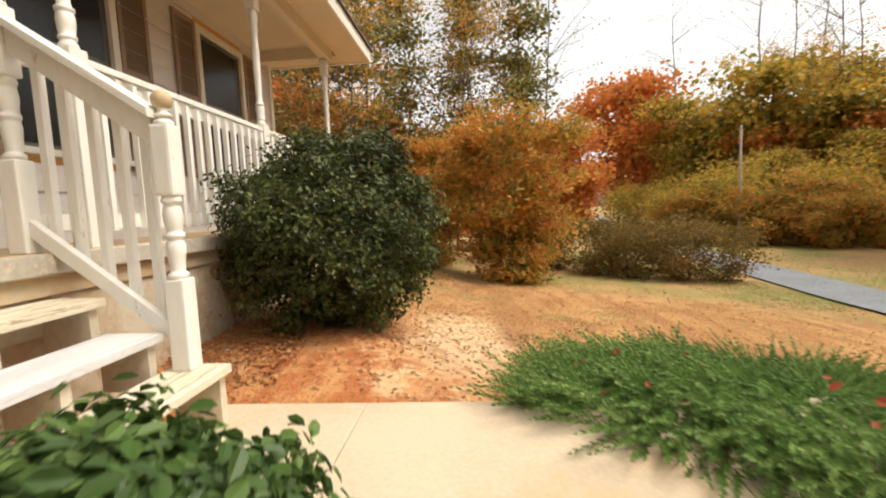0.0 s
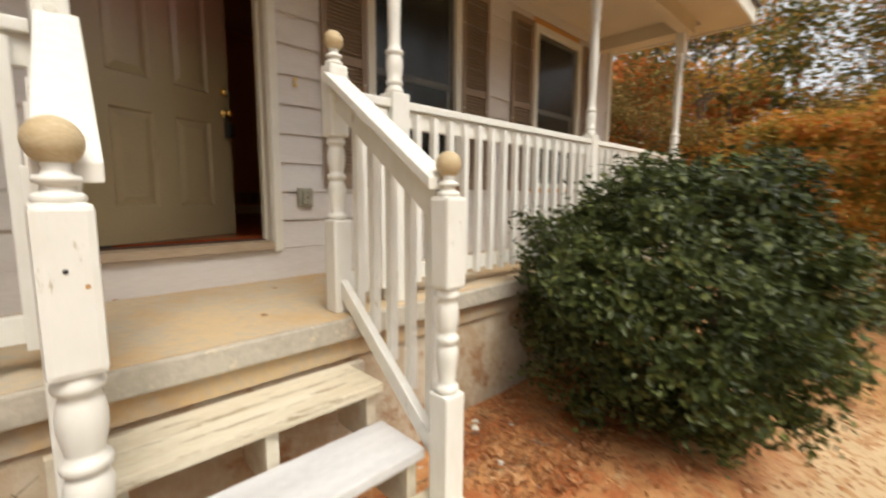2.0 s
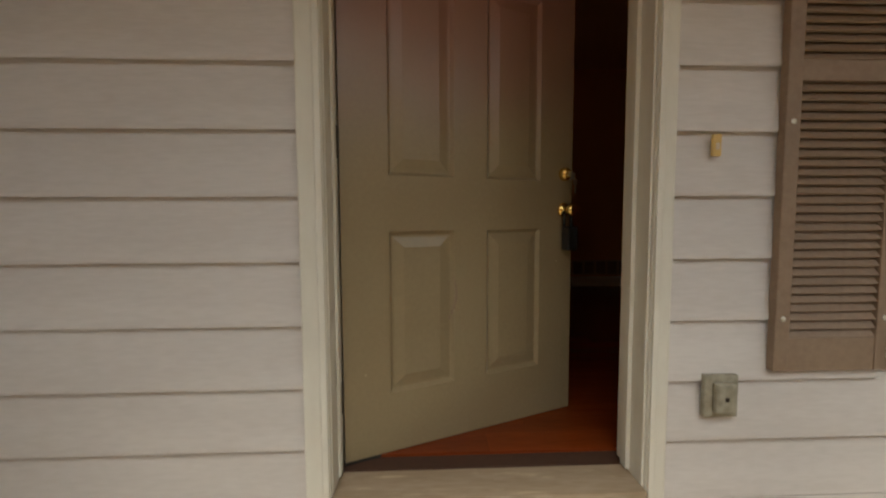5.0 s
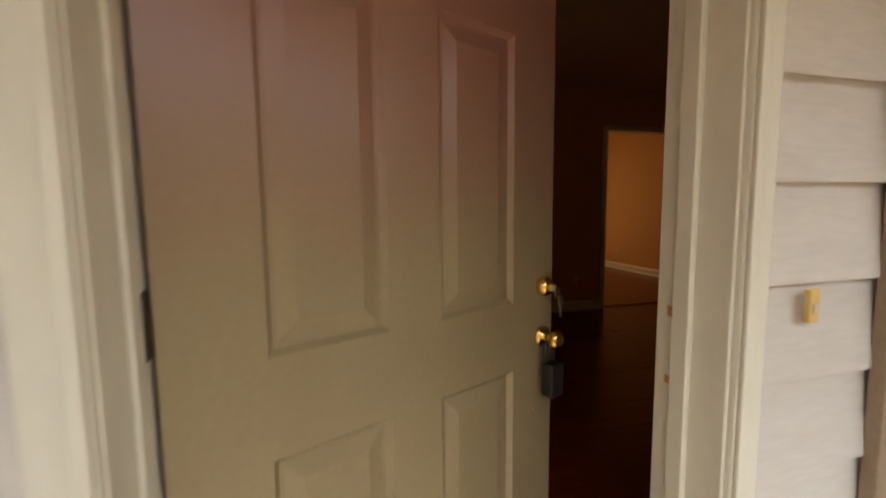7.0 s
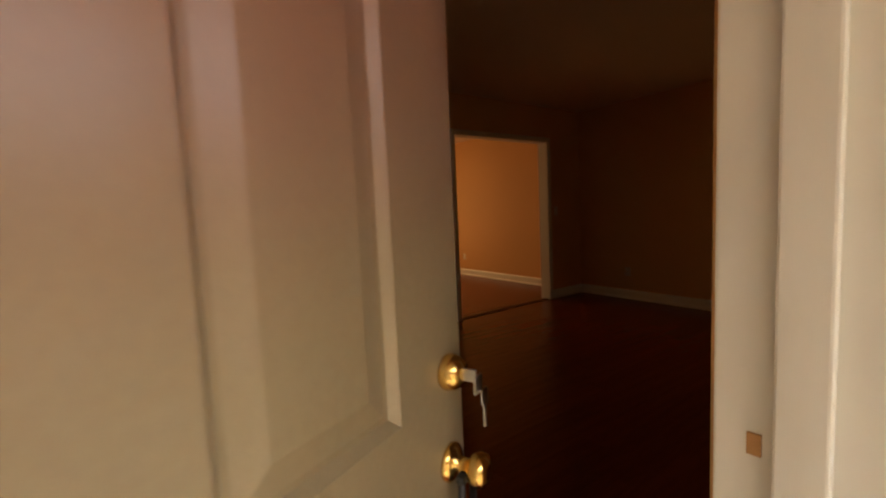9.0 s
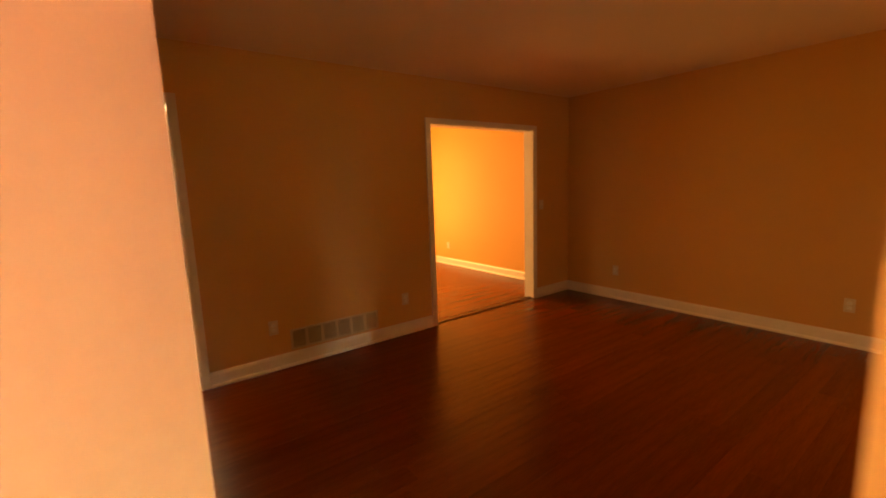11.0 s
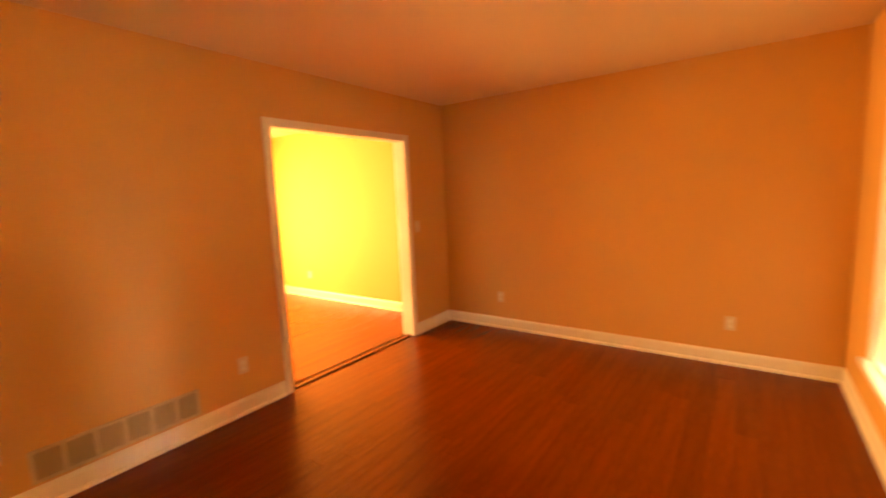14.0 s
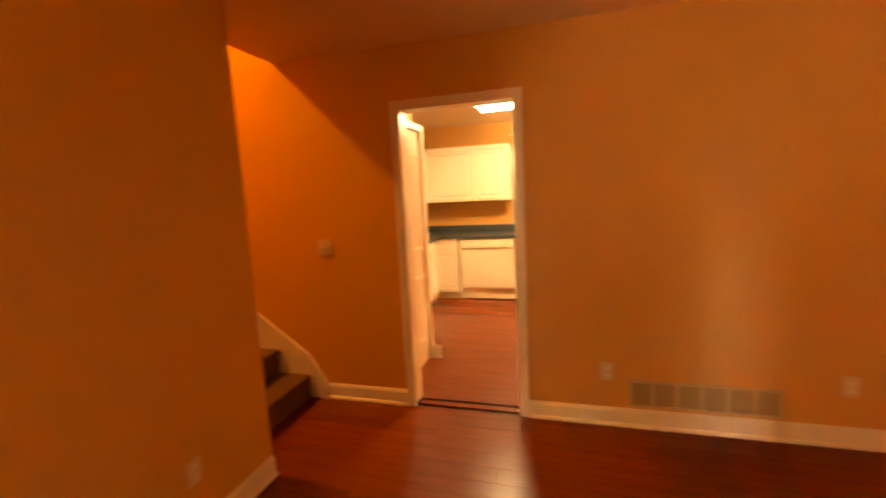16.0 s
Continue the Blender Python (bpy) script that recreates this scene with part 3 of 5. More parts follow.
def window(number, a, b, c, d):
    ob = thing("window_%d" % number, pose(a, 0, c), "double-hung white window with dark screen and cream blind", "window", kind="structure")
    w, h = b - a, d - c
    for x0, x1, z0, z1 in ((-0.07, 0, -0.05, h + 0.07), (w, w + 0.07, -0.05, h + 0.07), (0, w, h, h + 0.07)):
        part("outer_casing", boxed(x0, x1, -0.03, 0.016, z0, z1, bevel=0.004), TRIM, ob)
    part("outer_sill", boxed(-0.09, w + 0.09, -0.055, 0.03, -0.05, -0.002, bevel=0.004), TRIM, ob)
    for z0, z1, y in ((0.0, h / 2 + 0.02, 0.045), (h / 2 - 0.02, h, 0.018)):
        sash = bmesh.new()
        box(sash, 0.002, 0.04, y, y + 0.026, z0, z1)
        box(sash, w - 0.04, w - 0.002, y, y + 0.026, z0, z1)
        box(sash, 0.04, w - 0.04, y, y + 0.026, z0, z0 + 0.042)
        box(sash, 0.04, w - 0.04, y, y + 0.026, z1 - 0.042, z1)
        s = part("sash", sash, BASEWHITE, ob)
        g = part("pane", boxed(0.04, w - 0.04, y + 0.010, y + 0.013, z0 + 0.042, z1 - 0.042), GLASS, s, "dark screened glass")
        g.visible_shadow = False
    # inside casing, stool and apron
    for x0, x1, z0, z1 in ((-0.065, 0, 0, h + 0.065), (w, w + 0.065, 0, h + 0.065), (0, w, h, h + 0.065)):
        part("inner_casing", boxed(x0, x1, INNER, INNER + 0.018, z0, z1, bevel=0.004), BASEWHITE, ob)
    part("window_sill", boxed(-0.085, w + 0.085, 0.083, INNER + 0.055, -0.03, 0.007, bevel=0.004), BASEWHITE, ob, "glossy white inner sill")
    part("apron", boxed(-0.065, w + 0.065, INNER, INNER + 0.015, -0.10, -0.03, bevel=0.003), BASEWHITE, ob)
    for x0, x1 in ((0, 0.012), (w - 0.012, w)):
        part("reveal", boxed(x0, x1, 0.085, INNER, 0, h), BASEWHITE, ob)
    for zc, half in ((h / 2, 0.03), (h * 0.29, 0.010)):
        part("inner_sash_rail", boxed(0.012, w - 0.012, 0.092, 0.112, zc - half, zc + half, bevel=0.003), BASEWHITE, ob)
    part("inner_muntin", boxed(w / 2 - 0.010, w / 2 + 0.010, 0.093, 0.111, 0.0, h / 2 - 0.03), BASEWHITE, ob)
    # blind: head rail, tilted slats, bottom rail, cords
    blind = part("blind_headrail", boxed(0.013, w - 0.013, 0.136, 0.168, h - 0.035, h - 0.002, bevel=0.004), BLIND, ob, "cream blind head rail")
    bm = bmesh.new()
    box(bm, -0.5, 0.5, -0.0143, 0.0143, -0.0006, 0.0006)
    bmesh.ops.rotate(bm, verts=bm.verts, matrix=Matrix.Rotation(radians(-77), 3, 'X'))
    bmesh.ops.scale(bm, verts=bm.verts, vec=(w - 0.026, 1, 1))
    slat = mesh_of("slat", bm, BLIND)
    count = 60
    part("insect_screen", boxed(0.003, w - 0.003, 0.008, 0.0095, 0.002, h - 0.002), SCREEN, ob, "dark insect screen").visible_shadow = False
    for i in range(count):
        piece("slat", slat, blind, w / 2, 0.152, h - 0.05 - (h - 0.08) * i / count)
    part("bottom_rail", boxed(0.016, w - 0.016, 0.142, 0.162, 0.008, 0.026, bevel=0.003), BLIND, blind)
    for x in (0.12, w / 2, w - 0.12):
        part("cord", boxed(x - 0.001, x + 0.001, 0.1665, 0.168, 0.02, h - 0.03), BASEWHITE, blind)
    # paper tag and bead chain hanging on the blind
    tx = w * 0.34
    tag = bmesh.new()
    box(tag, tx - 0.085, tx + 0.012, 0.1685, 0.1697, h / 2 - 0.050, h / 2 + 0.012)
    part("paper_tag", tag, TAGPAPER, blind, "brown paper tag hanging on the blind")
    part("tag_band", boxed(tx - 0.085, tx + 0.012, 0.1688, 0.1700, h / 2 + 0.012, h / 2 + 0.026), TAGRED, blind, "red band of the paper tag")
    bead = mesh_of("bead", lathe(bmesh.new(), [(0.0008, -0.003), (0.0026, -0.0015), (0.0026, 0.0015), (0.0008, 0.003)], 6), BASEWHITE)
    for i in range(60):
        piece("bead", bead, blind, tx - 0.03 - 0.0002 * i, 0.1715, h / 2 - 0.055 - 0.0105 * i)
    return ob


for i, wdw in enumerate(WINDOWS):
    window(i + 1, *wdw)


def shutter(x):
    ob = thing("shutter", pose(x, -0.006, 0.555), "taupe louvered window shutter on the siding", "shutter", "louvered shutters")
    w, h = 0.36, 1.76
    for x0, x1 in ((0, 0.045), (w - 0.045, w)):
        part("stile", boxed(x0, x1, -0.030, 0, 0, h, bevel=0.004), SHUTTER, ob)
    rails = ((0, 0.10), (h * 0.5 - 0.03, h * 0.5 + 0.03), (h - 0.06, h))
    for z0, z1 in rails:
        part("rail", boxed(0.045, w - 0.045, -0.027, 0, z0, z1, bevel=0.003), SHUTTER, ob)
    part("backing", boxed(0.04, w - 0.04, -0.004, -0.001, 0.05, h - 0.03), SHUTTER, ob)
    bm = boxed(-(w - 0.09) / 2, (w - 0.09) / 2, -0.003, 0.003, -0.017, 0.017)
    bmesh.ops.rotate(bm, verts=bm.verts, matrix=Matrix.Rotation(radians(-38), 3, 'X'))
    me = mesh_of("louver", bm, SHUTTER)
    for sx in (0.022, w - 0.022):
        for sz in (0.16, 0.735, h - 0.30):
            screw = lathe_y(sx, sz, [(0.008, 0.0), (0.008, -0.002), (0.005, -0.004)], 10)
            bmesh.ops.translate(screw, verts=screw.verts, vec=(0, -0.030, 0))
            part("screw", screw, TRIM, ob, "pale screw head")
    for (a, b), (c, d) in zip(rails, rails[1:]):
        n = int((c - b) / 0.026)
        for i in range(n):
            piece("louver", me, ob, w / 2, -0.014, b + (c - b) * (i + 0.5) / n)
    return ob


for x in (0.84, 2.22, 2.95, 4.36):
    shutter(x)

# ---------------------------------------------------------------- porch
porch_slab = solid("porch_floor", bmesh.new(), CONCRETE, "stained concrete porch slab with a rounded nosing", "porch floor")
bm = bmesh.new()
box(bm, -1.645, 5.25, -1.0905, -0.012, PORCH - 0.10, PORCH)
box(bm, -1.645, 5.22, -1.075, -0.012, PORCH - 0.20, PORCH - 0.099)
bm.to_mesh(porch_slab.data)
bm.free()
part("nosing", boxed(-1.645, 5.25, -1.12, -1.091, PORCH - 0.10, PORCH - 0.001, bevel=0.009), NOSING, porch_slab, "rough grey concrete nosing")
foundation = solid("foundation", boxed(-1.645, 5.20, -1.055, -0.012, -1.6, PORCH - 0.199), STUCCO, "cracked parged foundation wall under the porch", "foundation")
house_mass = solid("wall_outer_shell", bmesh.new(), SIDING, "outer siding walls closing the house", "wall")
bm = bmesh.new()
box(bm, EAST + 0.125, EAST + 0.16, 0.02, 7.5, -1.6, 2.95)
box(bm, -4.2, EAST + 0.16, 7.42, 7.5, -1.6, 6.0)
box(bm, -4.2, -4.12, -2.2, 7.5, -1.6, 6.0)
box(bm, -4.2, -1.645, -2.28, -2.2, -1.6, 2.95)
bm.to_mesh(house_mass.data)
bm.free()

porch_ceiling = solid("porch_ceiling", boxed(-1.645, 5.02, -0.94, 0.016, EAVE, EAVE + 0.03), SOFFIT, "cream boarded porch ceiling", "ceiling")
porch_roof = thing("porch_roof", pose(0, 0, 0), "shallow porch roof with cream beam and fascia", "roof", kind="structure")
part("beam", boxed(-1.645, 4.99, -1.075, -0.945, 2.34, EAVE + 0.02, bevel=0.006), SOFFIT, porch_roof)
part("beam", boxed(4.78, 4.91, -0.945, 0.0, 2.345, EAVE + 0.02, bevel=0.006), SOFFIT, porch_roof)
part("soffit", boxed(-1.645, 5.50, -1.50, -1.072, EAVE + 0.002, EAVE + 0.025), SOFFIT, porch_roof)
part("soffit", boxed(5.18, 5.50, -1.07, 0.6, EAVE + 0.003, EAVE + 0.026), SOFFIT, porch_roof)
part("fascia", boxed(-1.645, 5.53, -1.535, -1.502, EAVE - 0.02, EAVE + 0.16, bevel=0.004), TRIM, porch_roof)
part("fascia", boxed(5.502, 5.535, -1.50, 0.6, EAVE - 0.02, EAVE + 0.16, bevel=0.004), TRIM, porch_roof)
roof = bmesh.new()
v = [roof.verts.new(p) for p in ((-4.6, -1.57, EAVE + 0.16), (5.57, -1.57, EAVE + 0.16), (5.57, 3.6, 4.6), (-4.6, 3.6, 4.6),
                                 (-4.6, -1.57, EAVE + 0.19), (5.57, -1.57, EAVE + 0.19), (5.57, 3.6, 4.66), (-4.6, 3.6, 4.66))]
for q in ((0, 1, 2, 3), (4, 7, 6, 5), (0, 4, 5, 1), (1, 5, 6, 2), (2, 6, 7, 3), (3, 7, 4, 0)):
    roof.faces.new([v[i] for i in q])
part("shingles", roof, SHINGLE, porch_roof, "brown shingle roof plane")
solid("roof_back", boxed(-4.6, 5.57, 3.55, 8.0, 6.0, 6.06), SHINGLE, "flat closing roof over the rear of the house", "roof")


def column(x, y):
    ob = thing("porch_column", pose(x, y, PORCH), "turned white porch column with square base block", "column", "porch columns")
    part("base_block", boxed(-0.055, 0.055, -0.055, 0.055, 0, 1.06, bevel=0.008), WHITE, ob)
    prof = [(0.045, 1.06), (0.046, 1.075), (0.036, 1.095), (0.034, 1.100), (0.043, 1.108), (0.043, 1.120), (0.036, 1.128), (0.040, 1.160), (0.044, 1.200), (0.040, 1.235),
            (0.034, 1.245), (0.045, 1.252), (0.045, 1.265), (0.033, 1.275), (0.030, 1.300), (0.031, 1.400), (0.037, 1.60), (0.037, 1.75), (0.031, 1.93), (0.030, 1.96), (0.040, 1.975),
            (0.040, 1.99), (0.032, 2.01), (0.042, 2.08), (0.044, 2.12), (0.036, 2.17)]
    part("turned_shaft", lathe(bmesh.new(), prof, 18), WHITE, ob)
    part("top_block", boxed(-0.05, 0.05, -0.05, 0.05, 2.17, 2.39, bevel=0.006), WHITE, ob)
    return ob


COLS = (0.708, 2.78, 4.84)
RAILY = -0.98
for x in COLS:
    column(x, RAILY)


def newel(x, y, z, height):
    """A turned newel: square foot, turned waist, square head where the rails meet, ball on top."""
    ob = thing("newel_post", pose(x, y, z), "turned white newel post with a bare wooden ball top", "newel post", "stair newel posts")
    h = height - 1.27
    part("foot_block", boxed(-0.046, 0.046, -0.046, 0.046, 0, 0.425 + h, bevel=0.010), WHITE, ob)
    turned = [(0.036, 0.423), (0.042, 0.430), (0.044, 0.440), (0.042, 0.450), (0.033, 0.456), (0.031, 0.466), (0.033, 0.500), (0.039, 0.545), (0.041, 0.575), (0.036, 0.596),
              (0.031, 0.604), (0.041, 0.612), (0.043, 0.622), (0.041, 0.632), (0.031, 0.640), (0.033, 0.650), (0.040, 0.690), (0.041, 0.715), (0.037, 0.745), (0.031, 0.762),
              (0.041, 0.770), (0.043, 0.780), (0.040, 0.790), (0.036, 0.803)]
    part("turned_waist", lathe(bmesh.new(), [(r, k + h) for r, k in turned], 20), WHITE, ob)
    part("head_block", boxed(-0.046, 0.046, -0.046, 0.046, 0.80 + h, 1.115 + h, bevel=0.014), WHITE, ob)
    neck = ((0.030, 1.110), (0.037, 1.114), (0.040, 1.120), (0.040, 1.126), (0.036, 1.131), (0.026, 1.134), (0.025, 1.146), (0.034, 1.149), (0.036, 1.155), (0.034, 1.161),
            (0.023, 1.164), (0.020, 1.172), (0.024, 1.186))
    part("ball_neck", lathe(bmesh.new(), [(r, k + h) for r, k in neck], 20), WHITE, ob)
    ball = [(0.044 * math.sin(a), 1.221 + h - 0.044 * math.cos(a)) for a in [math.pi * (0.13 + 0.87 * i / 11) for i in range(11)]]
    part("ball_top", lathe(bmesh.new(), ball + [(0.004, 1.265 + h)], 20), BALL, ob, "bare turned wooden ball")
    return ob


NR0, NL0, NR1, NL1 = (0.347, -1.73), (-0.632, -1.735), (0.373, -0.970), (-0.575, -0.955)
newel(*NR0, -0.612, 1.27)
foot = newel(*NL0, -0.612, 1.258)
for dx, dz in ((-0.004, 0.985), (0.024, 0.955), (0.0, 0.50)):
    hole = lathe_y(dx, dz, [(0.0042, 0.0), (0.0042, -0.0012)], 12)
    bmesh.ops.translate(hole, verts=hole.verts, vec=(0, -0.046, 0))
    part("screw_hole", hole, BAREWOOD if dx > 0.01 else BLACK, foot, "dark screw hole")
newel(*NR1, PORCH, 1.285)
porch_newel = newel(*NL1, PORCH, 1.31)
plug = lathe_y(0.0, 1.09, [(0.016, 0.0), (0.016, -0.002), (0.011, -0.003)], 14)
bmesh.ops.translate(plug, verts=plug.verts, vec=(0, -0.046, 0))
part("wood_plug", plug, TRIM, porch_newel, "round painted wood plug")


def sloped(bm, x0, x1, ya, yb, za, zb, high):
    """A bar sloping from (ya, za) to (yb, zb), its ends cut plumb."""
    v = [bm.verts.new((x, y, z + k)) for k in (0, high) for y, z in ((ya, za), (yb, zb)) for x in (x0, x1)]
    for q in ((0, 2, 3, 1), (4, 5, 7, 6), (0, 1, 5, 4), (1, 3, 7, 5), (3, 2, 6, 7), (2, 0, 4, 6)):
        bm.faces.new([v[i] for i in q])
    bmesh.ops.bevel(bm, geom=list(bm.edges), offset=0.005, segments=2, affect='EDGES', profile=0.6)
    return bm


def stair_rail(top, foot_, outer):
    """Sloping hand rail from the porch newel (top) to the foot newel, balusters nailed to its outer side."""
    lean = (foot_[0] - top[0]) / (foot_[1] - top[1])
    m = Matrix.Translation((top[0], top[1], 0)) @ Matrix.Rotation(-math.atan(lean), 4, 'Z')
    ob = thing("stair_railing", m, "peeling white wooden stair railing with square balusters", "railing", "stair railings")
    run = -math.hypot(foot_[0] - top[0], foot_[1] - top[1])
    inner = -0.016 * outer
    part("hand_rail", sloped(bmesh.new(), inner - 0.052, inner + 0.052, -0.03, run + 0.02, 0.998, 0.525, 0.042), WHITE, ob, "peeling white hand rail")
    part("sub_rail", sloped(bmesh.new(), -0.019, 0.019, -0.047, run + 0.047, 0.868, 0.405, 0.125), WHITE, ob)
    part("bottom_rail", sloped(bmesh.new(), -0.019, 0.019, -0.047, run + 0.047, 0.025, -0.480, 0.085), WHITE, ob)
    n = 5
    for i in range(n):
        k = (i + 1) / (n + 1)
        y = run * k
        part("baluster", boxed(*sorted((outer * 0.019, outer * 0.055)), y - 0.019, y + 0.019, 0.065 - 0.51 * k, 0.95 - 0.47 * k, bevel=0.003), WHITE, ob)
    return ob


stair_rail(NR1, NR0, 1)
stair_rail(NL1, NL0, -1)


def rail_run(p, q, label, lift=0.0):
    """A level porch railing between two points."""
    d = Vector((q[0] - p[0], q[1] - p[1]))
    ob = thing("porch_railing", pose(p[0], p[1], PORCH, 0, 0, math.degrees(math.atan2(d.y, d.x))), label, "railing", "porch railings")
    n = d.length
    part("top_rail", boxed(0.0, n, -0.045, 0.045, 0.985 + lift, 1.025 + lift, bevel=0.006), WHITE, ob)
    part("upper_rail", boxed(0.0, n, -0.019, 0.019, 0.895 + lift, 0.985 + lift, bevel=0.004), WHITE, ob)
    part("lower_rail", boxed(0.0, n, -0.019, 0.019, 0.10, 0.185, bevel=0.004), WHITE, ob)
    count = max(2, round(n / 0.122))
    me = mesh_of("baluster", boxed(-0.018, 0.018, -0.057, -0.020, 0.085, 0.965 + lift, bevel=0.003), WHITE)
    for i in range(count):
        piece("baluster", me, ob, n * (i + 0.5) / count, 0, 0)
    return ob


LONG = "level white porch railing with square balusters"
rail_run((NR1[0] + 0.05, RAILY), (COLS[0] - 0.055, RAILY), "short white porch railing between newel and column")
rail_run((COLS[0] + 0.055, RAILY), (COLS[1] - 0.055, RAILY), LONG)
rail_run((COLS[1] + 0.055, RAILY), (COLS[2] - 0.055, RAILY), LONG)
rail_run((COLS[2], -0.92), (COLS[2], -0.02), "white porch end railing against the house wall")
rail_run((-1.64, -0.955), (NL1[0] - 0.05, -0.955), "greenish white porch railing against the wing wall", 0.025)


def front_steps():
    ob = thing("front_steps", pose(0, 0, PAVE), "weathered white open wooden porch steps", "steps")
    z0 = -PAVE
    for top, front, m, lab in ((-0.26, -1.385, TREAD, "worn cream tread"), (-0.43, -1.645, TREAD2, "repainted grey white tread"), (-0.612, -1.905, TREAD, "worn cream tread")):
        part("tread", boxed(-0.70 if top < -0.6 else -0.605, 0.41 if top < -0.6 else 0.322, front, front + 0.275, z0 + top - 0.042, z0 + top, bevel=0.006), m, ob, lab)
    for x in (0.262, -0.15, -0.58):
        for top, front in ((-0.26, -1.385), (-0.43, -1.645), (-0.612, -1.905)):
            shift = 0.095 if top < -0.6 and x > 0 else 0.0
            bm = boxed(x + shift, x + shift + 0.045, front + 0.035, front + 0.27, 0.0 if top < -0.6 else z0 + top - 0.26, z0 + top - 0.043, bevel=0.003)
            part("stringer_block", bm, STRINGER, ob)
    part("ledger", boxed(-0.70, 0.41, -1.118, -1.08, z0 - 0.42, z0 - 0.27, bevel=0.004), STRINGER, ob)
    return ob


front_steps()

# ---------------------------------------------------------------- rooms
living_floor = solid("floor", boxed(ENTRY - 1.2, EAST + 0.05, INNER - 0.07, BACK + 0.13, FLOOR - 0.06, FLOOR - 0.012), SUBFLOOR, "dark joints under red-brown laminate planks", "floor")
rear_floor = solid("floor_rear", boxed(-2.5, EAST + 0.05, BACK + 0.13, 7.3, FLOOR - 0.06, FLOOR - 0.012), SUBFLOOR, "dark joints under the laminate of kitchen and dining room", "floor")
wall_north = solid("wall_north", wall_with_holes(bmesh.new(), -4.1, EAST + 0.1, BACK, BACK + 0.12, FLOOR - 0.05, 5.4, [KITCHEN_DOOR, DINING_OPENING]), WALLPAINT,
                   "tan orange wall with kitchen doorway and cased dining opening", "wall")
wall_east = solid("wall_east", boxed(EAST, EAST + 0.12, 0.17, 7.3, FLOOR - 0.05, 2.9), WALLPAINT, "plain tan orange end wall", "wall")
wall_entry = solid("wall_entry", boxed(ENTRY - 0.12, ENTRY, INNER, 2.74, FLOOR - 0.05, 2.9), WALLPAINT, "tan orange partition beside the front door", "wall")
wall_stair = solid("wall_stair", bmesh.new(), WALLPAINT, "stairwell walls in tan orange paint", "wall")
bm = bmesh.new()
box(bm, -4.1, ENTRY - 0.12, 2.62, 2.74, FLOOR - 0.05, 5.4)
box(bm, -4.1, -4.0, 2.74, BACK, FLOOR - 0.05, 5.4)
box(bm, -0.96, -0.90, 2.74, BACK, CEIL + 0.12, 5.4)
bm.to_mesh(wall_stair.data)
bm.free()
ceiling = solid("ceiling", bmesh.new(), CEILING, "white textured ceiling", "ceiling")
bm = bmesh.new()
box(bm, ENTRY - 0.12, EAST + 0.05, INNER - 0.1, 2.74, CEIL, CEIL + 0.12)
box(bm, -0.96, EAST + 0.05, 2.74, BACK + 0.05, CEIL, CEIL + 0.12)
box(bm, -2.6, EAST + 0.05, BACK + 0.11, 7.4, CEIL, CEIL + 0.12)
box(bm, -4.1, -0.9, 2.62, BACK + 0.1, 5.4, 5.5)
bm.to_mesh(ceiling.data)
bm.free()
wall_rear = solid("wall_rear", wall_with_holes(bmesh.new(), -2.6, EAST + 0.1, 7.2, 7.32, FLOOR - 0.05, 2.9, [(0.34, 1.10, 1.28, 2.20), (2.3, 4.3, 0.6, 2.3)]), WALLPAINT,
                  "rear wall with the kitchen window and an assumed dining window", "wall")
wall_kitchen = solid("wall_kitchen", bmesh.new(), WALLPAINT, "kitchen side walls in tan paint", "wall")
bm = bmesh.new()
box(bm, -1.35, -1.25, 4.60, 7.2, FLOOR - 0.05, 2.9)
box(bm, -1.35, -0.28, 4.50, 4.60, FLOOR - 0.05, 2.9)
box(bm, 2.42, 2.52, 5.2, 7.2, FLOOR - 0.05, 2.9)
bm.to_mesh(wall_kitchen.data)
bm.free()
# the dining window is unseen, assumed as a place for its fill lamp
for nm, x0, x1, z0, z1 in (("window_3", 0.34, 1.10, 1.28, 2.20), ("window_4", 2.3, 4.3, 0.6, 2.3)):
    wob = thing(nm, pose(0, 0, 0), "white rear window, with a cream blind in the kitchen, assumed unseen in the dining room", "window", kind="structure")
    for a, b, c, d in ((x0 - 0.06, x0, z0 - 0.06, z1 + 0.06), (x1, x1 + 0.06, z0 - 0.06, z1 + 0.06), (x0, x1, z1, z1 + 0.06), (x0, x1, z0 - 0.06, z0)):
        part("casing", boxed(a, b, 7.18, 7.2, c, d, bevel=0.003), BASEWHITE, wob)
    part("meeting_rail", boxed(x0, x1, 7.205, 7.235, (z0 + z1) / 2 - 0.02, (z0 + z1) / 2 + 0.02), BASEWHITE, wob)
    if nm == "window_3":
        rail3 = part("blind_headrail", boxed(x0 + 0.01, x1 - 0.01, 7.215, 7.25, z1 - 0.04, z1 - 0.002), BLIND, wob, "cream blind head rail")
        sm = boxed(-0.37, 0.37, -0.0125, 0.0125, -0.0006, 0.0006)
        bmesh.ops.rotate(sm, verts=sm.verts, matrix=Matrix.Rotation(radians(40), 3, 'X'))
        slat3 = mesh_of("slat", sm, BLIND)
        for i in range(26):
            piece("slat", slat3, rail3, (x0 + x1) / 2, 7.258, z1 - 0.05 - i * 0.023)
    part("mullion", boxed((x0 + x1) / 2 - 0.015, (x0 + x1) / 2 + 0.015, 7.206, 7.234, z0, z1), BASEWHITE, wob)


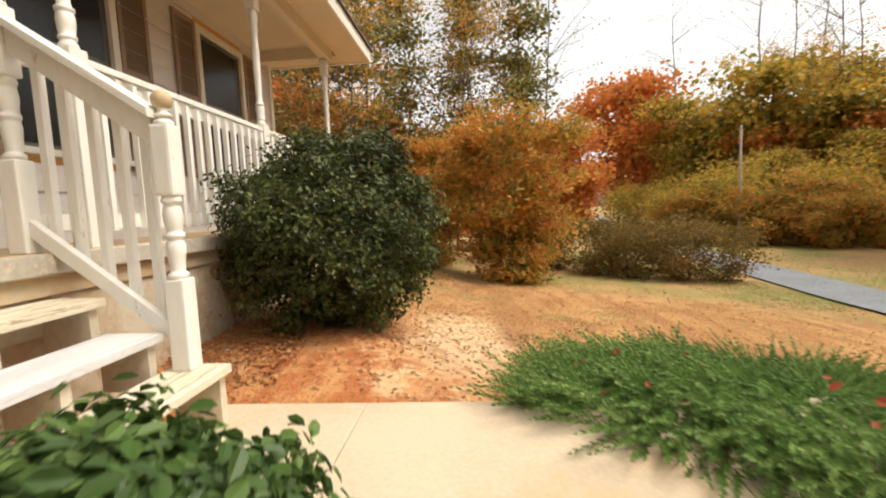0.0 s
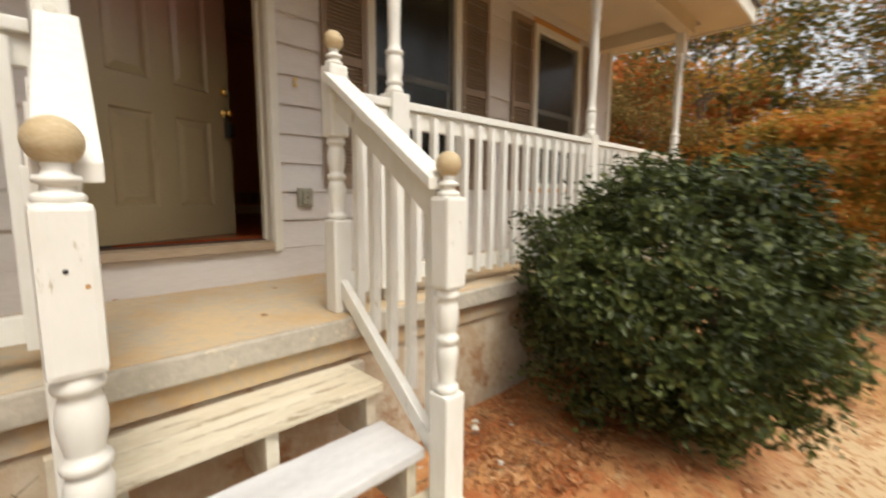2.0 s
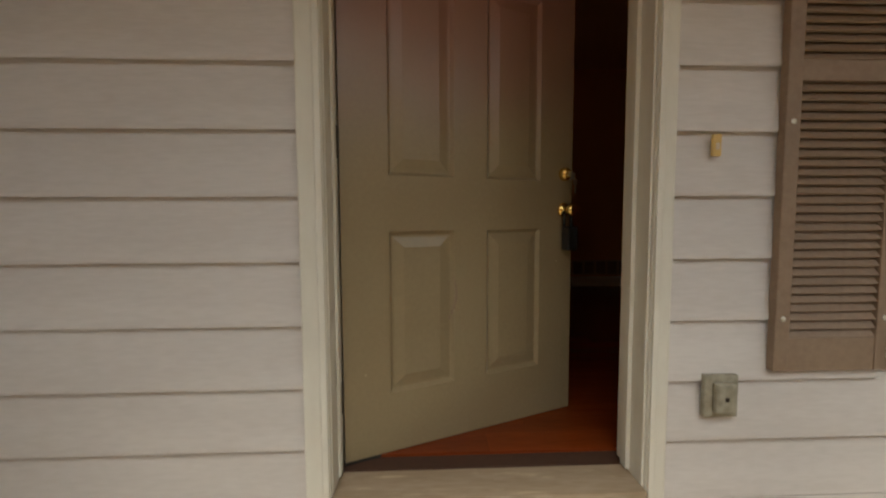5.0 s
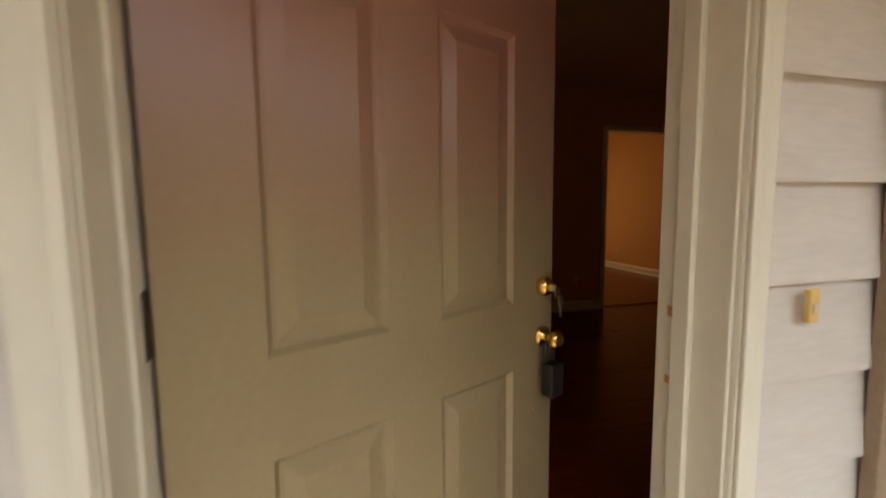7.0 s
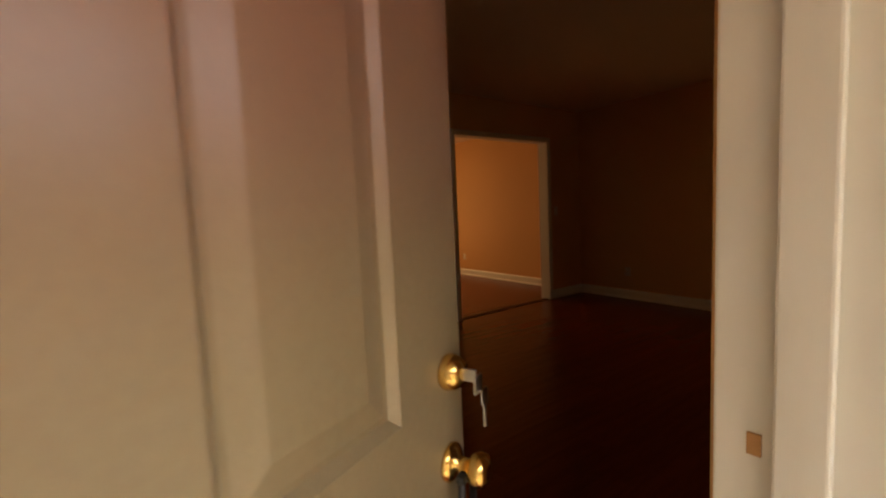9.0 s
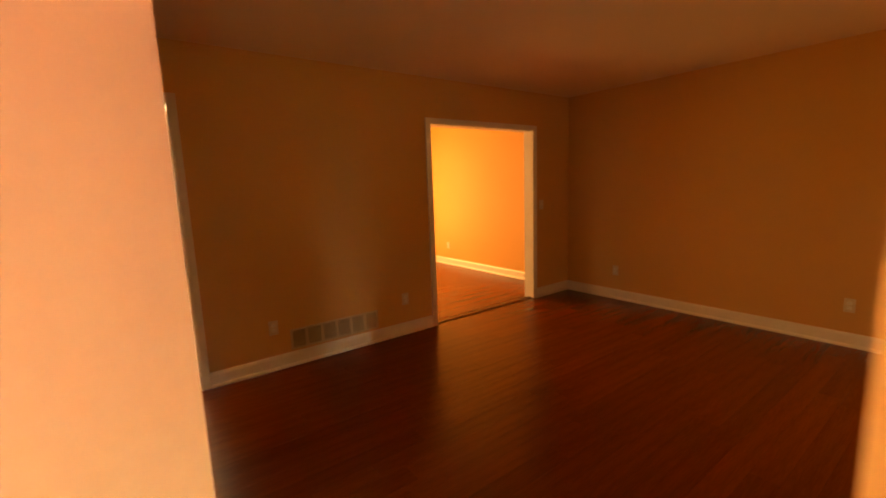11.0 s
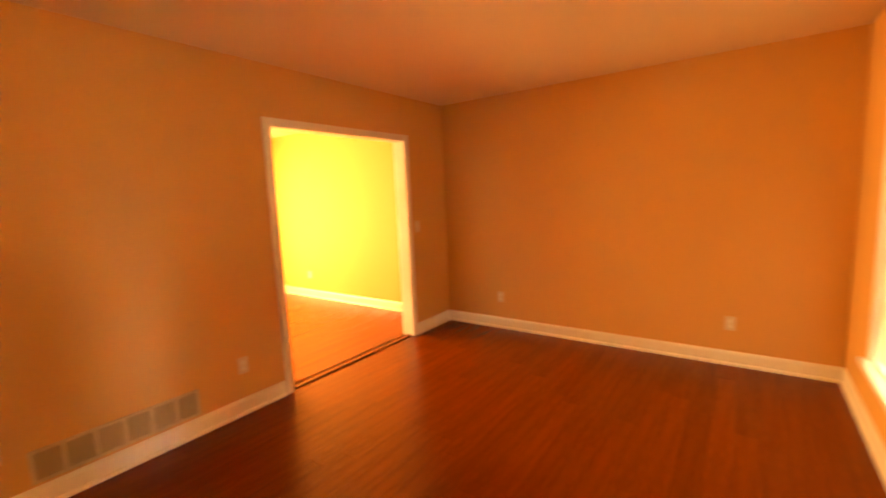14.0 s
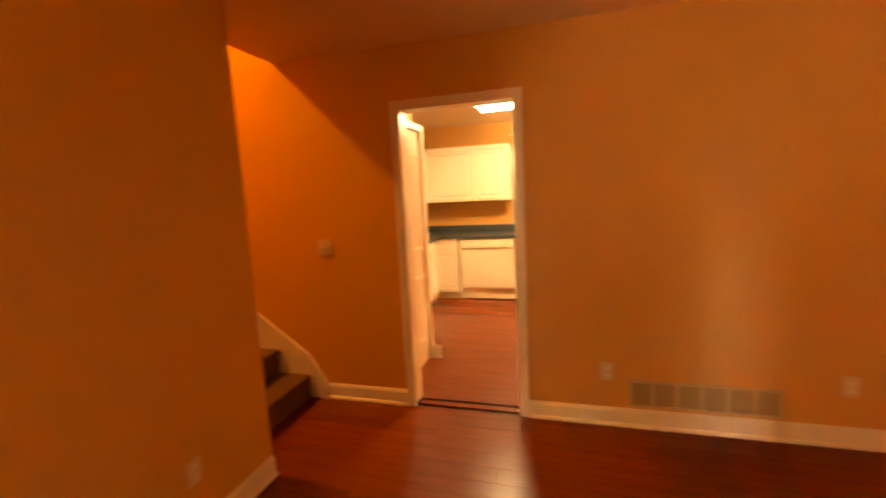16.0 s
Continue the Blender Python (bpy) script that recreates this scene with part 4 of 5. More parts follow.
def baseboards():
    ob = thing("baseboard", pose(0, 0, 0), "tall glossy white baseboard with quarter round", "baseboard", kind="structure")

    def along(x0, x1, y0, y1):
        dx, dy = x1 - x0, y1 - y0
        bm = bmesh.new()
        n = math.hypot(dx, dy)
        prof = [(0, 0), (0.026, 0), (0.026, 0.012), (0.020, 0.022), (0.014, 0.024), (0.014, 0.094), (0.008, 0.110), (0.004, 0.116), (0, 0.116)]
        ux, uy = dx / n, dy / n
        rows = [[bm.verts.new((px - uy * o, py + ux * o, FLOOR + k)) for o, k in prof] for px, py in ((x0, y0), (x1, y1))]
        m = len(prof)
        for i in range(m):
            bm.faces.new((rows[0][i], rows[0][(i + 1) % m], rows[1][(i + 1) % m], rows[1][i]))
        bm.faces.new(rows[0])
        bm.faces.new(rows[1][::-1])
        part("baseboard_run", bm, BASEWHITE, ob)

    along(2.80, 0.765, BACK, BACK)
    along(-0.095, -0.76, BACK, BACK)
    along(EAST, 4.405, BACK, BACK)
    along(EAST, EAST, INNER, BACK)
    along(0.535, EAST, INNER, INNER)
    along(ENTRY, ENTRY, 2.74, INNER)
    along(EAST, EAST, BACK + 0.12, 7.2)
    along(-0.62, -0.90, 2.742, 2.742)
    along(-0.28, -0.28, 4.605, 4.48)
    along(-0.10, -0.28, BACK + 0.9, BACK + 0.9)


baseboards()


def cased_opening(name, hole, label):
    ob = thing(name, pose(0, 0, 0), label, "door frame", kind="structure")
    a, b, c, d = hole
    for y0, y1 in ((BACK - 0.018, BACK), (BACK + 0.12, BACK + 0.138)):
        for x0, x1 in ((a - 0.048, a), (b, b + 0.048)):
            part("casing", boxed(x0, x1, y0, y1, c, d + 0.048, bevel=0.004), BASEWHITE, ob)
        part("head_casing", boxed(a, b, y0, y1, d, d + 0.048, bevel=0.004), BASEWHITE, ob)
    for x0, x1 in ((a, a + 0.012), (b - 0.012, b)):
        part("jamb", boxed(x0, x1, BACK - 0.012, BACK + 0.132, c, d), BASEWHITE, ob)
    part("head_jamb", boxed(a + 0.012, b - 0.012, BACK - 0.011, BACK + 0.131, d - 0.012, d), BASEWHITE, ob)
    part("threshold_strip", boxed(a + 0.012, b - 0.012, BACK + 0.02, BACK + 0.075, FLOOR, FLOOR + 0.010, bevel=0.004), WOOD, ob, "reddish wooden reducer strip")
    return ob


cased_opening("door_frame_kitchen", KITCHEN_DOOR, "white cased kitchen doorway without a door")
cased_opening("door_frame_dining", DINING_OPENING, "wide white cased opening to the dining room")


def socket(x, y, z, turn, double=False, switch=False):
    """A wall plate facing -y before it is turned."""
    ob = thing("light_switch" if switch else "wall_outlet", pose(x, y, z, 0, 0, turn),
               ("double ivory light switch plate" if double else "ivory light switch plate") if switch else "ivory wall outlet above the baseboard", "switch" if switch else "outlet",
               "switches" if switch else "outlets")
    w = 0.058 if double else 0.036
    part("cover_plate", boxed(-w, w, -0.006, 0, -0.058, 0.058, bevel=0.003), PLATE, ob)
    if switch:
        for dx in ((-0.023, 0.023) if double else (0,)):
            part("toggle", boxed(dx - 0.005, dx + 0.005, -0.016, -0.006, -0.004, 0.014, bevel=0.002), BASEWHITE, ob)
    else:
        for dz in (-0.020, 0.020):
            s = part("receptacle", boxed(-0.016, 0.016, -0.009, -0.006, dz - 0.013, dz + 0.013, bevel=0.003), BASEWHITE, ob)
            for dx in (-0.006, 0.006):
                part("slot", boxed(dx - 0.001, dx + 0.001, -0.0095, -0.0088, dz - 0.004, dz + 0.006), BLACK, s)
    return ob


for x in (1.245, 2.49):
    socket(x, BACK, 0.57, 0)
for y in (2.93, 0.86):
    socket(EAST, y, 0.565, -90)
socket(EAST, 6.2, 0.565, -90)
socket(ENTRY, 2.25, 0.57, 90)
socket(-0.66, BACK, 1.37, 0, True, True)
socket(4.50, BACK, 1.37, 0, False, True)


def return_grille():
    ob = thing("return_air_grille", pose(1.372, BACK, 0.352), "cream metal return air grille above the baseboard", "vent")
    w, h = 0.808, 0.172
    for x0, x1, z0, z1 in ((0, w, 0, 0.018), (0, w, h - 0.018, h), (0, 0.018, 0.018, h - 0.018), (w - 0.018, w, 0.018, h - 0.018)):
        part("frame", boxed(x0, x1, -0.012, 0, z0, z1, bevel=0.002), GRILLE, ob)
    part("backing", boxed(0.01, w - 0.01, -0.002, 0.0, 0.01, h - 0.01), DARKMETAL, ob)
    for i in range(1, 6):
        x = w * i / 6
        part("divider", boxed(x - 0.011, x + 0.011, -0.0115, -0.002, 0.018, h - 0.018), GRILLE, ob)
    bm = boxed(-(w - 0.036) / 2, (w - 0.036) / 2, -0.0008, 0.0008, -0.0030, 0.0030)
    bmesh.ops.rotate(bm, verts=bm.verts, matrix=Matrix.Rotation(radians(-40), 3, 'X'))
    me = mesh_of("fin", bm, GRILLE)
    for i in range(13):
        piece("fin", me, ob, w / 2, -0.006, 0.026 + i * 0.0100)
    return ob


return_grille()


def floor_register():
    ob = thing("floor_register", pose(2.76, 0.215, FLOOR), "dark bronze metal floor register", "vent")
    w, d = 0.30, 0.115
    for a in ((0, w, 0, 0.014), (0, w, d - 0.014, d), (0, 0.014, 0.014, d - 0.014), (w - 0.014, w, 0.014, d - 0.014)):
        part("frame", boxed(*a, 0, 0.006, bevel=0.001), DARKMETAL, ob)
    part("pan", boxed(0.01, w - 0.01, 0.01, d - 0.01, 0.0003, 0.001), BLACK, ob)
    me = mesh_of("fin", boxed(-0.002, 0.002, -0.0435, 0.0435, 0.001, 0.005), DARKMETAL)
    for i in range(24):
        piece("fin", me, ob, 0.02 + i * 0.0113, d / 2, 0)
    return ob


floor_register()


def carpet_stairs():
    ob = thing("stairs", pose(-0.88, 2.745, FLOOR), "brown carpeted staircase climbing beside the wall", "stairs", kind="structure")
    wide = BACK - 2.745 - 0.03
    for i in range(13):
        bm = bmesh.new()
        x1 = -0.255 * i
        box(bm, x1 - 0.255 - (0.02 if i < 12 else 0.3), x1 + 0.025, 0.0, wide, 0.187 * (i + 1) - 0.045, 0.187 * (i + 1), bevel=0.016)
        box(bm, x1 - 0.255, x1, 0.0, wide, 0.187 * i - (0.10 if i else 0), 0.187 * (i + 1) - 0.03)
        part("step", bm, CARPET, ob)
    sk = bmesh.new()
    n = 13
    v = [sk.verts.new((x, y, z)) for y in (wide + 0.002, wide + 0.026) for x, z in ((0.14, 0.0), (0.14, 0.135), (0.02, 0.33), (-0.255 * n, 0.33 + 0.187 * n), (-0.255 * n, 0.187 * n - 0.1), (-0.1, 0.0))]
    for i in range(6):
        sk.faces.new((v[i], v[(i + 1) % 6], v[6 + (i + 1) % 6], v[6 + i]))
    sk.faces.new(v[:6][::-1])
    sk.faces.new(v[6:])
    part("skirt_board", sk, BASEWHITE, ob, "white sloping stair skirt board")
    return ob


carpet_stairs()

# ---------------------------------------------------------------- kitchen


def raised_door(parent, x0, x1, y, z0, z1, axis='y', name="door"):
    """A cabinet front with a frame and a raised field, facing -y (or +x)."""
    bm = bmesh.new()
    rings = []
    for inset, k in ((0.0, 0.0), (0.0, 0.018), (0.045, 0.018), (0.052, 0.010), (0.062, 0.010), (0.085, 0.017)):
        pts = ((x0 + inset, z0 + inset), (x1 - inset, z0 + inset), (x1 - inset, z1 - inset), (x0 + inset, z1 - inset))
        rings.append([bm.verts.new((a, y - k, z) if axis == 'y' else (y + k, a, z)) for a, z in pts])
    for p, q in zip(rings, rings[1:]):
        for i in range(4):
            bm.faces.new((p[i], p[(i + 1) % 4], q[(i + 1) % 4], q[i]))
    bm.faces.new(rings[-1])
    return part(name, bm, CABINET, parent)


def base_cabinet(x0, x1, with_drawer=True, doors=1):
    ob = thing("base_cabinet", pose(0, 0, 0), "cream white kitchen base cabinet under the dark counter", "cabinet", "base cabinets")
    part("body", boxed(x0, x1, 6.60, 7.19, FLOOR + 0.10, FLOOR + 0.86), CABINET, ob)
    part("toe_kick", boxed(x0, x1, 6.67, 6.69, FLOOR, FLOOR + 0.10), CABINET, ob)
    top = FLOOR + 0.84
    if with_drawer:
        raised_door(ob, x0 + 0.012, x1 - 0.012, 6.598, FLOOR + 0.70, top, name="drawer_front")
        top = FLOOR + 0.685
    w = (x1 - x0 - 0.024) / doors
    for i in range(doors):
        raised_door(ob, x0 + 0.012 + w * i + 0.002, x0 + 0.012 + w * (i + 1) - 0.002, 6.598, FLOOR + 0.115, top)
    return ob


base_cabinet(-0.75, -0.42)
base_cabinet(0.37, 0.85)
base_cabinet(0.86, 1.75, True, 2)
base_cabinet(1.76, 2.40, True, 2)
dish = thing("dishwasher", pose(0, 0, 0), "white built-in dishwasher with a dark seam", "dishwasher")
part("body", boxed(-0.405, 0.355, 6.62, 7.19, FLOOR + 0.02, FLOOR + 0.86), CABINET, dish)
part("door", boxed(-0.40, 0.35, 6.585, 6.62, FLOOR + 0.17, FLOOR + 0.72, bevel=0.006), CABINET, dish)
part("control_panel", boxed(-0.40, 0.35, 6.58, 6.62, FLOOR + 0.73, FLOOR + 0.85, bevel=0.006), CABINET, dish)
part("handle", boxed(-0.30, 0.25, 6.57, 6.58, FLOOR + 0.735, FLOOR + 0.75, bevel=0.003), GRILLE, dish)
part("kick_plate", boxed(-0.40, 0.35, 6.64, 6.66, FLOOR + 0.02, FLOOR + 0.155), CABINET, dish)

side = thing("side_cabinet", pose(0, 0, 0), "cream white base cabinets along the side wall", "cabinet", "base cabinets")
part("body", boxed(-1.25, -0.68, 5.30, 6.30, FLOOR + 0.10, FLOOR + 0.86), CABINET, side)
part("toe_kick", boxed(-0.76, -0.74, 5.30, 6.30, FLOOR, FLOOR + 0.10), DARKMETAL, side)
for i in range(2):
    raised_door(side, 5.31 + 0.5 * i, 5.79 + 0.5 * i, -0.679, FLOOR + 0.115, FLOOR + 0.685, 'x')
    raised_door(side, 5.31 + 0.5 * i, 5.79 + 0.5 * i, -0.679, FLOOR + 0.70, FLOOR + 0.84, 'x', "drawer_front")
corner_cab = thing("corner_cabinet", pose(0, 0, 0), "cream white diagonal corner base cabinet", "cabinet", "base cabinets")
bm = bmesh.new()
ring = ((-1.25, 6.301), (-0.68, 6.301), (-0.70, 6.34), (-0.752, 6.60), (-0.752, 7.19), (-1.25, 7.19))
lo = [bm.verts.new((x, y, FLOOR + 0.02)) for x, y in ring]
hi = [bm.verts.new((x, y, FLOOR + 0.86)) for x, y in ring]
for i in range(6):
    bm.faces.new((lo[i], lo[(i + 1) % 6], hi[(i + 1) % 6], hi[i]))
bm.faces.new(lo[::-1])
bm.faces.new(hi)
part("body", bm, CABINET, corner_cab)
counter = thing("countertop", pose(0, 0, 0), "dark blue green laminate countertop with backsplash", "countertop")
part("top", boxed(-0.66, 2.41, 6.565, 7.19, FLOOR + 0.861, FLOOR + 0.90, bevel=0.005), COUNTER, counter)
part("side_top", boxed(-1.25, -0.655, 5.28, 7.19, FLOOR + 0.8615, FLOOR + 0.8995, bevel=0.005), COUNTER, counter)
part("backsplash", boxed(-1.25, 2.41, 7.17, 7.195, FLOOR + 0.9, FLOOR + 1.0, bevel=0.003), COUNTER, counter)
part("backsplash", boxed(-1.248, -1.225, 5.28, 7.168, FLOOR + 0.9, FLOOR + 1.0, bevel=0.003), COUNTER, counter)


def wall_cabinet(x0, x1):
    ob = thing("wall_cabinet", pose(0, 0, 0), "cream white kitchen wall cabinet", "cabinet", "wall cabinets")
    part("body", boxed(x0, x1, 6.90, 7.19, 1.58, 2.30), CABINET, ob)
    part("crown", boxed(x0, x1, 6.865, 7.19, 2.30, 2.345, bevel=0.008), CABINET, ob)
    raised_door(ob, x0 + 0.008, x1 - 0.008, 6.899, 1.59, 2.29)
    return ob


for x0, x1 in ((-0.925, -0.22), (-0.21, 0.26), (1.40, 1.90), (1.91, 2.40)):
    wall_cabinet(x0, x1)
side_up = thing("side_wall_cabinet", pose(0, 0, 0), "cream white wall cabinets on the side wall", "cabinet", "wall cabinets")
part("body", boxed(-1.25, -0.93, 5.3, 6.899, 1.58, 2.30), CABINET, side_up)
for i in range(3):
    raised_door(side_up, 5.31 + 0.53 * i, 5.82 + 0.53 * i, -0.929, 1.59, 2.29, 'x')
sink = thing("kitchen_faucet", pose(0.85, 7.08, FLOOR + 0.90), "chrome kitchen faucet on the counter", "faucet")
part("spout", lathe(bmesh.new(), [(0.025, 0.0), (0.02, 0.02), (0.012, 0.04), (0.012, 0.16), (0.015, 0.18)], 12), STEEL, sink)
part("lever", boxed(-0.008, 0.008, -0.16, 0.0, 0.15, 0.166, bevel=0.004), STEEL, sink)

pantry = thing("pantry_door", pose(0, 0, 0), "white panelled pantry door beside the kitchen entry", "door")
part("leaf", boxed(-0.245, -0.205, 3.82, 4.48, FLOOR + 0.01, 2.24, bevel=0.003), CABINET, pantry)
for z0, z1 in ((FLOOR + 0.2, FLOOR + 0.8), (FLOOR + 1.0, FLOOR + 1.85)):
    for y0 in (3.88, 4.17):
        raised_door(pantry, y0, y0 + 0.25, -0.204, z0, z1, 'x', "panel")
part("casing", boxed(-0.26, -0.18, 4.48, 4.55, FLOOR, 2.30, bevel=0.004), BASEWHITE, pantry)
part("casing", boxed(-0.26, -0.18, 3.762, 3.818, FLOOR, 2.30, bevel=0.004), BASEWHITE, pantry)
part("head_casing", boxed(-0.26, -0.18, 3.818, 4.48, 2.245, 2.30, bevel=0.004), BASEWHITE, pantry)
solid("wall_pantry_head", boxed(-0.36, -0.25, 3.742, 4.50, 2.302, 2.70), WALLPAINT, "tan wall above the pantry door", "wall")
solid("wall_pantry", boxed(-1.35, -0.262, BACK + 0.12, 3.80, FLOOR - 0.05, 2.9), WALLPAINT, "closing wall of the pantry", "wall")

light = thing("kitchen_ceiling_light", pose(0.42, 5.66, CEIL), "white fluorescent kitchen ceiling fixture, lit", "ceiling light")
part("diffuser", boxed(-0.30, 0.30, -0.22, 0.22, -0.075, -0.012, bevel=0.03), LAMPGLOW, light, "glowing prismatic diffuser")
part("end_cap", boxed(-0.32, -0.30, -0.225, 0.225, -0.08, 0), CABINET, light)
part("end_cap", boxed(0.30, 0.32, -0.225, 0.225, -0.08, 0), CABINET, light)
part("pan", boxed(-0.30, 0.30, -0.225, 0.225, -0.012, 0), CABINET, light)
sink_light = thing("sink_light", pose(0.80, 6.95, CEIL), "white ceiling fixture over the sink, lit", "ceiling light")
part("diffuser", boxed(-0.12, 0.20, -0.10, 0.10, -0.07, -0.012, bevel=0.02), LAMPGLOW, sink_light, "glowing diffuser")
part("pan", boxed(-0.13, 0.21, -0.11, 0.11, -0.012, 0), CABINET, sink_light)
valance = thing("window_valance", pose(0.72, 7.198, 2.47), "white wooden shelf moulding above the kitchen window", "shelf")
part("ledge", boxed(-0.45, 0.55, -0.10, 0, 0.0, 0.025, bevel=0.004), CABINET, valance)
part("bracket_board", boxed(-0.42, 0.52, -0.03, 0, -0.07, 0.0, bevel=0.004), CABINET, valance)


# planks of the floors
def lay_planks(parent, x0, x1, y0, y1, joined):
    wide, long_ = 0.125, 1.22
    rng = random.Random(4)
    me = mesh_of("plank", boxed(0.0004, long_ - 0.0004, 0.0003, wide - 0.0003, -0.012, 0.0, bevel=0.0007), WOOD)
    bm = bmesh.new()
    for r in range(int(math.ceil((y1 - y0) / wide))):
        x = x0 - rng.random() * long_
        y = y0 + r * wide
        while x < x1:
            a, b = max(x, x0), min(x + long_, x1)
            if b - a > 0.03:
                if joined or b - a < long_ - 1e-4 or y + wide > y1:
                    box(bm, a + 0.0004, b - 0.0004, y + 0.0003, min(y + wide, y1) - 0.0003, FLOOR - 0.012, FLOOR)
                else:
                    piece("plank", me, parent, a, y, FLOOR)
            x += long_
    part("cut_planks" if not joined else "planks", bm, WOOD, parent, kind="stuff")


lay_planks(living_floor, ENTRY - 0.35, EAST, INNER - 0.0, BACK + 0.02, False)
lay_planks(rear_floor, -1.3, EAST, BACK + 0.02, 7.2, True)

# ---------------------------------------------------------------- ground


def smooth(a, b, v):
    k = min(1.0, max(0.0, (v - a) / (b - a)))
    return k * k * (3 - 2 * k)


def ground_height(x, y):
    """Level by the steps, a little higher by the foundation, falling away to the road."""
    r = max(0.0, (x - 1.2) * 0.6 - (y + 2.5) * 0.8)
    if x < 1.2:
        r *= smooth(-1.5, 1.2, x)
    z = -0.925 + 0.10 * smooth(0.62, 1.1, x) * smooth(-3.2, -2.0, y) - 2.2 * (1 - math.exp(-r / 8))
    lump = 0.02 * noise.noise((x * 1.3, y * 1.3, 0)) + 0.09 * noise.noise((x * 0.16, y * 0.16, 3)) * smooth(4, 14, r)
    return z + lump * smooth(0.62, 1.0, abs(x)) + (0.0 if abs(x) > 0.62 or y > -1.0 else -0.02)


def make_ground():
    n = 190
    xs = [2.0 + 6.0 * math.sinh(5.2 * (2 * i / (n - 1) - 1)) for i in range(n)]
    ys = [-3.0 + 6.0 * math.sinh(5.2 * (2 * i / (n - 1) - 1)) for i in range(n)]
    verts = [(x, y, ground_height(x, y)) for y in ys for x in xs]
    faces = [(j * n + i, j * n + i + 1, (j + 1) * n + i + 1, (j + 1) * n + i) for j in range(n - 1) for i in range(n - 1)]
    me = bpy.data.meshes.new("ground")
    me.from_pydata(verts, [], faces)
    me.shade_smooth()
    me.materials.append(GROUND)
    return tagged(new("ground", me), "red clay, sand and dry grass sloping to the road", "ground", "", "structure")


make_ground()

walkway = thing("walkway", pose(0, 0, 0), "pale concrete walkway slabs leading to the steps", "pavement", kind="structure")
for y0, y1 in ((-2.498, -1.62), (-3.97, -2.502), (-5.44, -3.974), (-6.9, -5.444)):
    part("slab", boxed(-0.62, 0.60, y0, y1, PAVE - 0.09, PAVE, bevel=0.005), WALKWAY, walkway)

road_bm = bmesh.new()
road_rows = []
for i in range(40):
    x = -40 + 4.2 * i
    y = -13.2 - 0.185 * (x - 9.6) - 0.0004 * max(0, x - 30) ** 2
    road_rows.append([road_bm.verts.new((x, y + k, max(ground_height(x, y + k), ground_height(x, y)) + 0.05)) for k in (-1.05, 0, 1.05)])
for a, b in zip(road_rows, road_rows[1:]):
    for i in range(2):
        road_bm.faces.new((a[i], b[i], b[i + 1], a[i + 1]))
solid("road", road_bm, ASPHALT, "narrow grey asphalt drive curving past the trees", "road")

# ---------------------------------------------------------------- plants
RNG = np.random.default_rng(7)


def leaf_mesh(name, at, normal, size, mat, fold=0.25, slim=0.5):
    """Folded leaves: at and normal are (n, 3); size is (n,). Each leaf has two halves bent along its middle."""
    n = len(at)
    nrm = normal / (np.linalg.norm(normal, axis=1, keepdims=True) + 1e-9)
    t = RNG.normal(size=(n, 3))
    t -= nrm * (t * nrm).sum(1, keepdims=True)
    t /= np.linalg.norm(t, axis=1, keepdims=True) + 1e-9
    s = np.cross(nrm, t)
    L = size[:, None]
    up = nrm * L * fold * 0.4
    v = np.stack([at - t * L * 0.5, at - t * L * 0.2 + s * L * slim * 0.46 + up, at + t * L * 0.22 + s * L * slim * 0.42 + up, at + t * L * 0.5,
                  at + t * L * 0.22 - s * L * slim * 0.42 + up, at - t * L * 0.2 - s * L * slim * 0.46 + up], 1).reshape(-1, 3)
    k = np.arange(n) * 6
    f = np.stack([np.stack([k, k + 1, k + 2, k + 3], 1), np.stack([k, k + 3, k + 4, k + 5], 1)], 1).reshape(-1, 4)
    me = bpy.data.meshes.new(name)
    me.from_pydata(v.tolist(), [], f.tolist())
    me.materials.append(mat)
    return me


def tube(bm, p, q, r0, r1, sides=6):
    d = (q - p).normalized()
    u = d.orthogonal().normalized()
    w = d.cross(u)
    a = [bm.verts.new(p + (u * math.cos(2 * math.pi * i / sides) + w * math.sin(2 * math.pi * i / sides)) * r0) for i in range(sides)]
    b = [bm.verts.new(q + (u * math.cos(2 * math.pi * i / sides) + w * math.sin(2 * math.pi * i / sides)) * r1) for i in range(sides)]
    for i in range(sides):
        bm.faces.new((a[i], a[(i + 1) % sides], b[(i + 1) % sides], b[i])).smooth = True


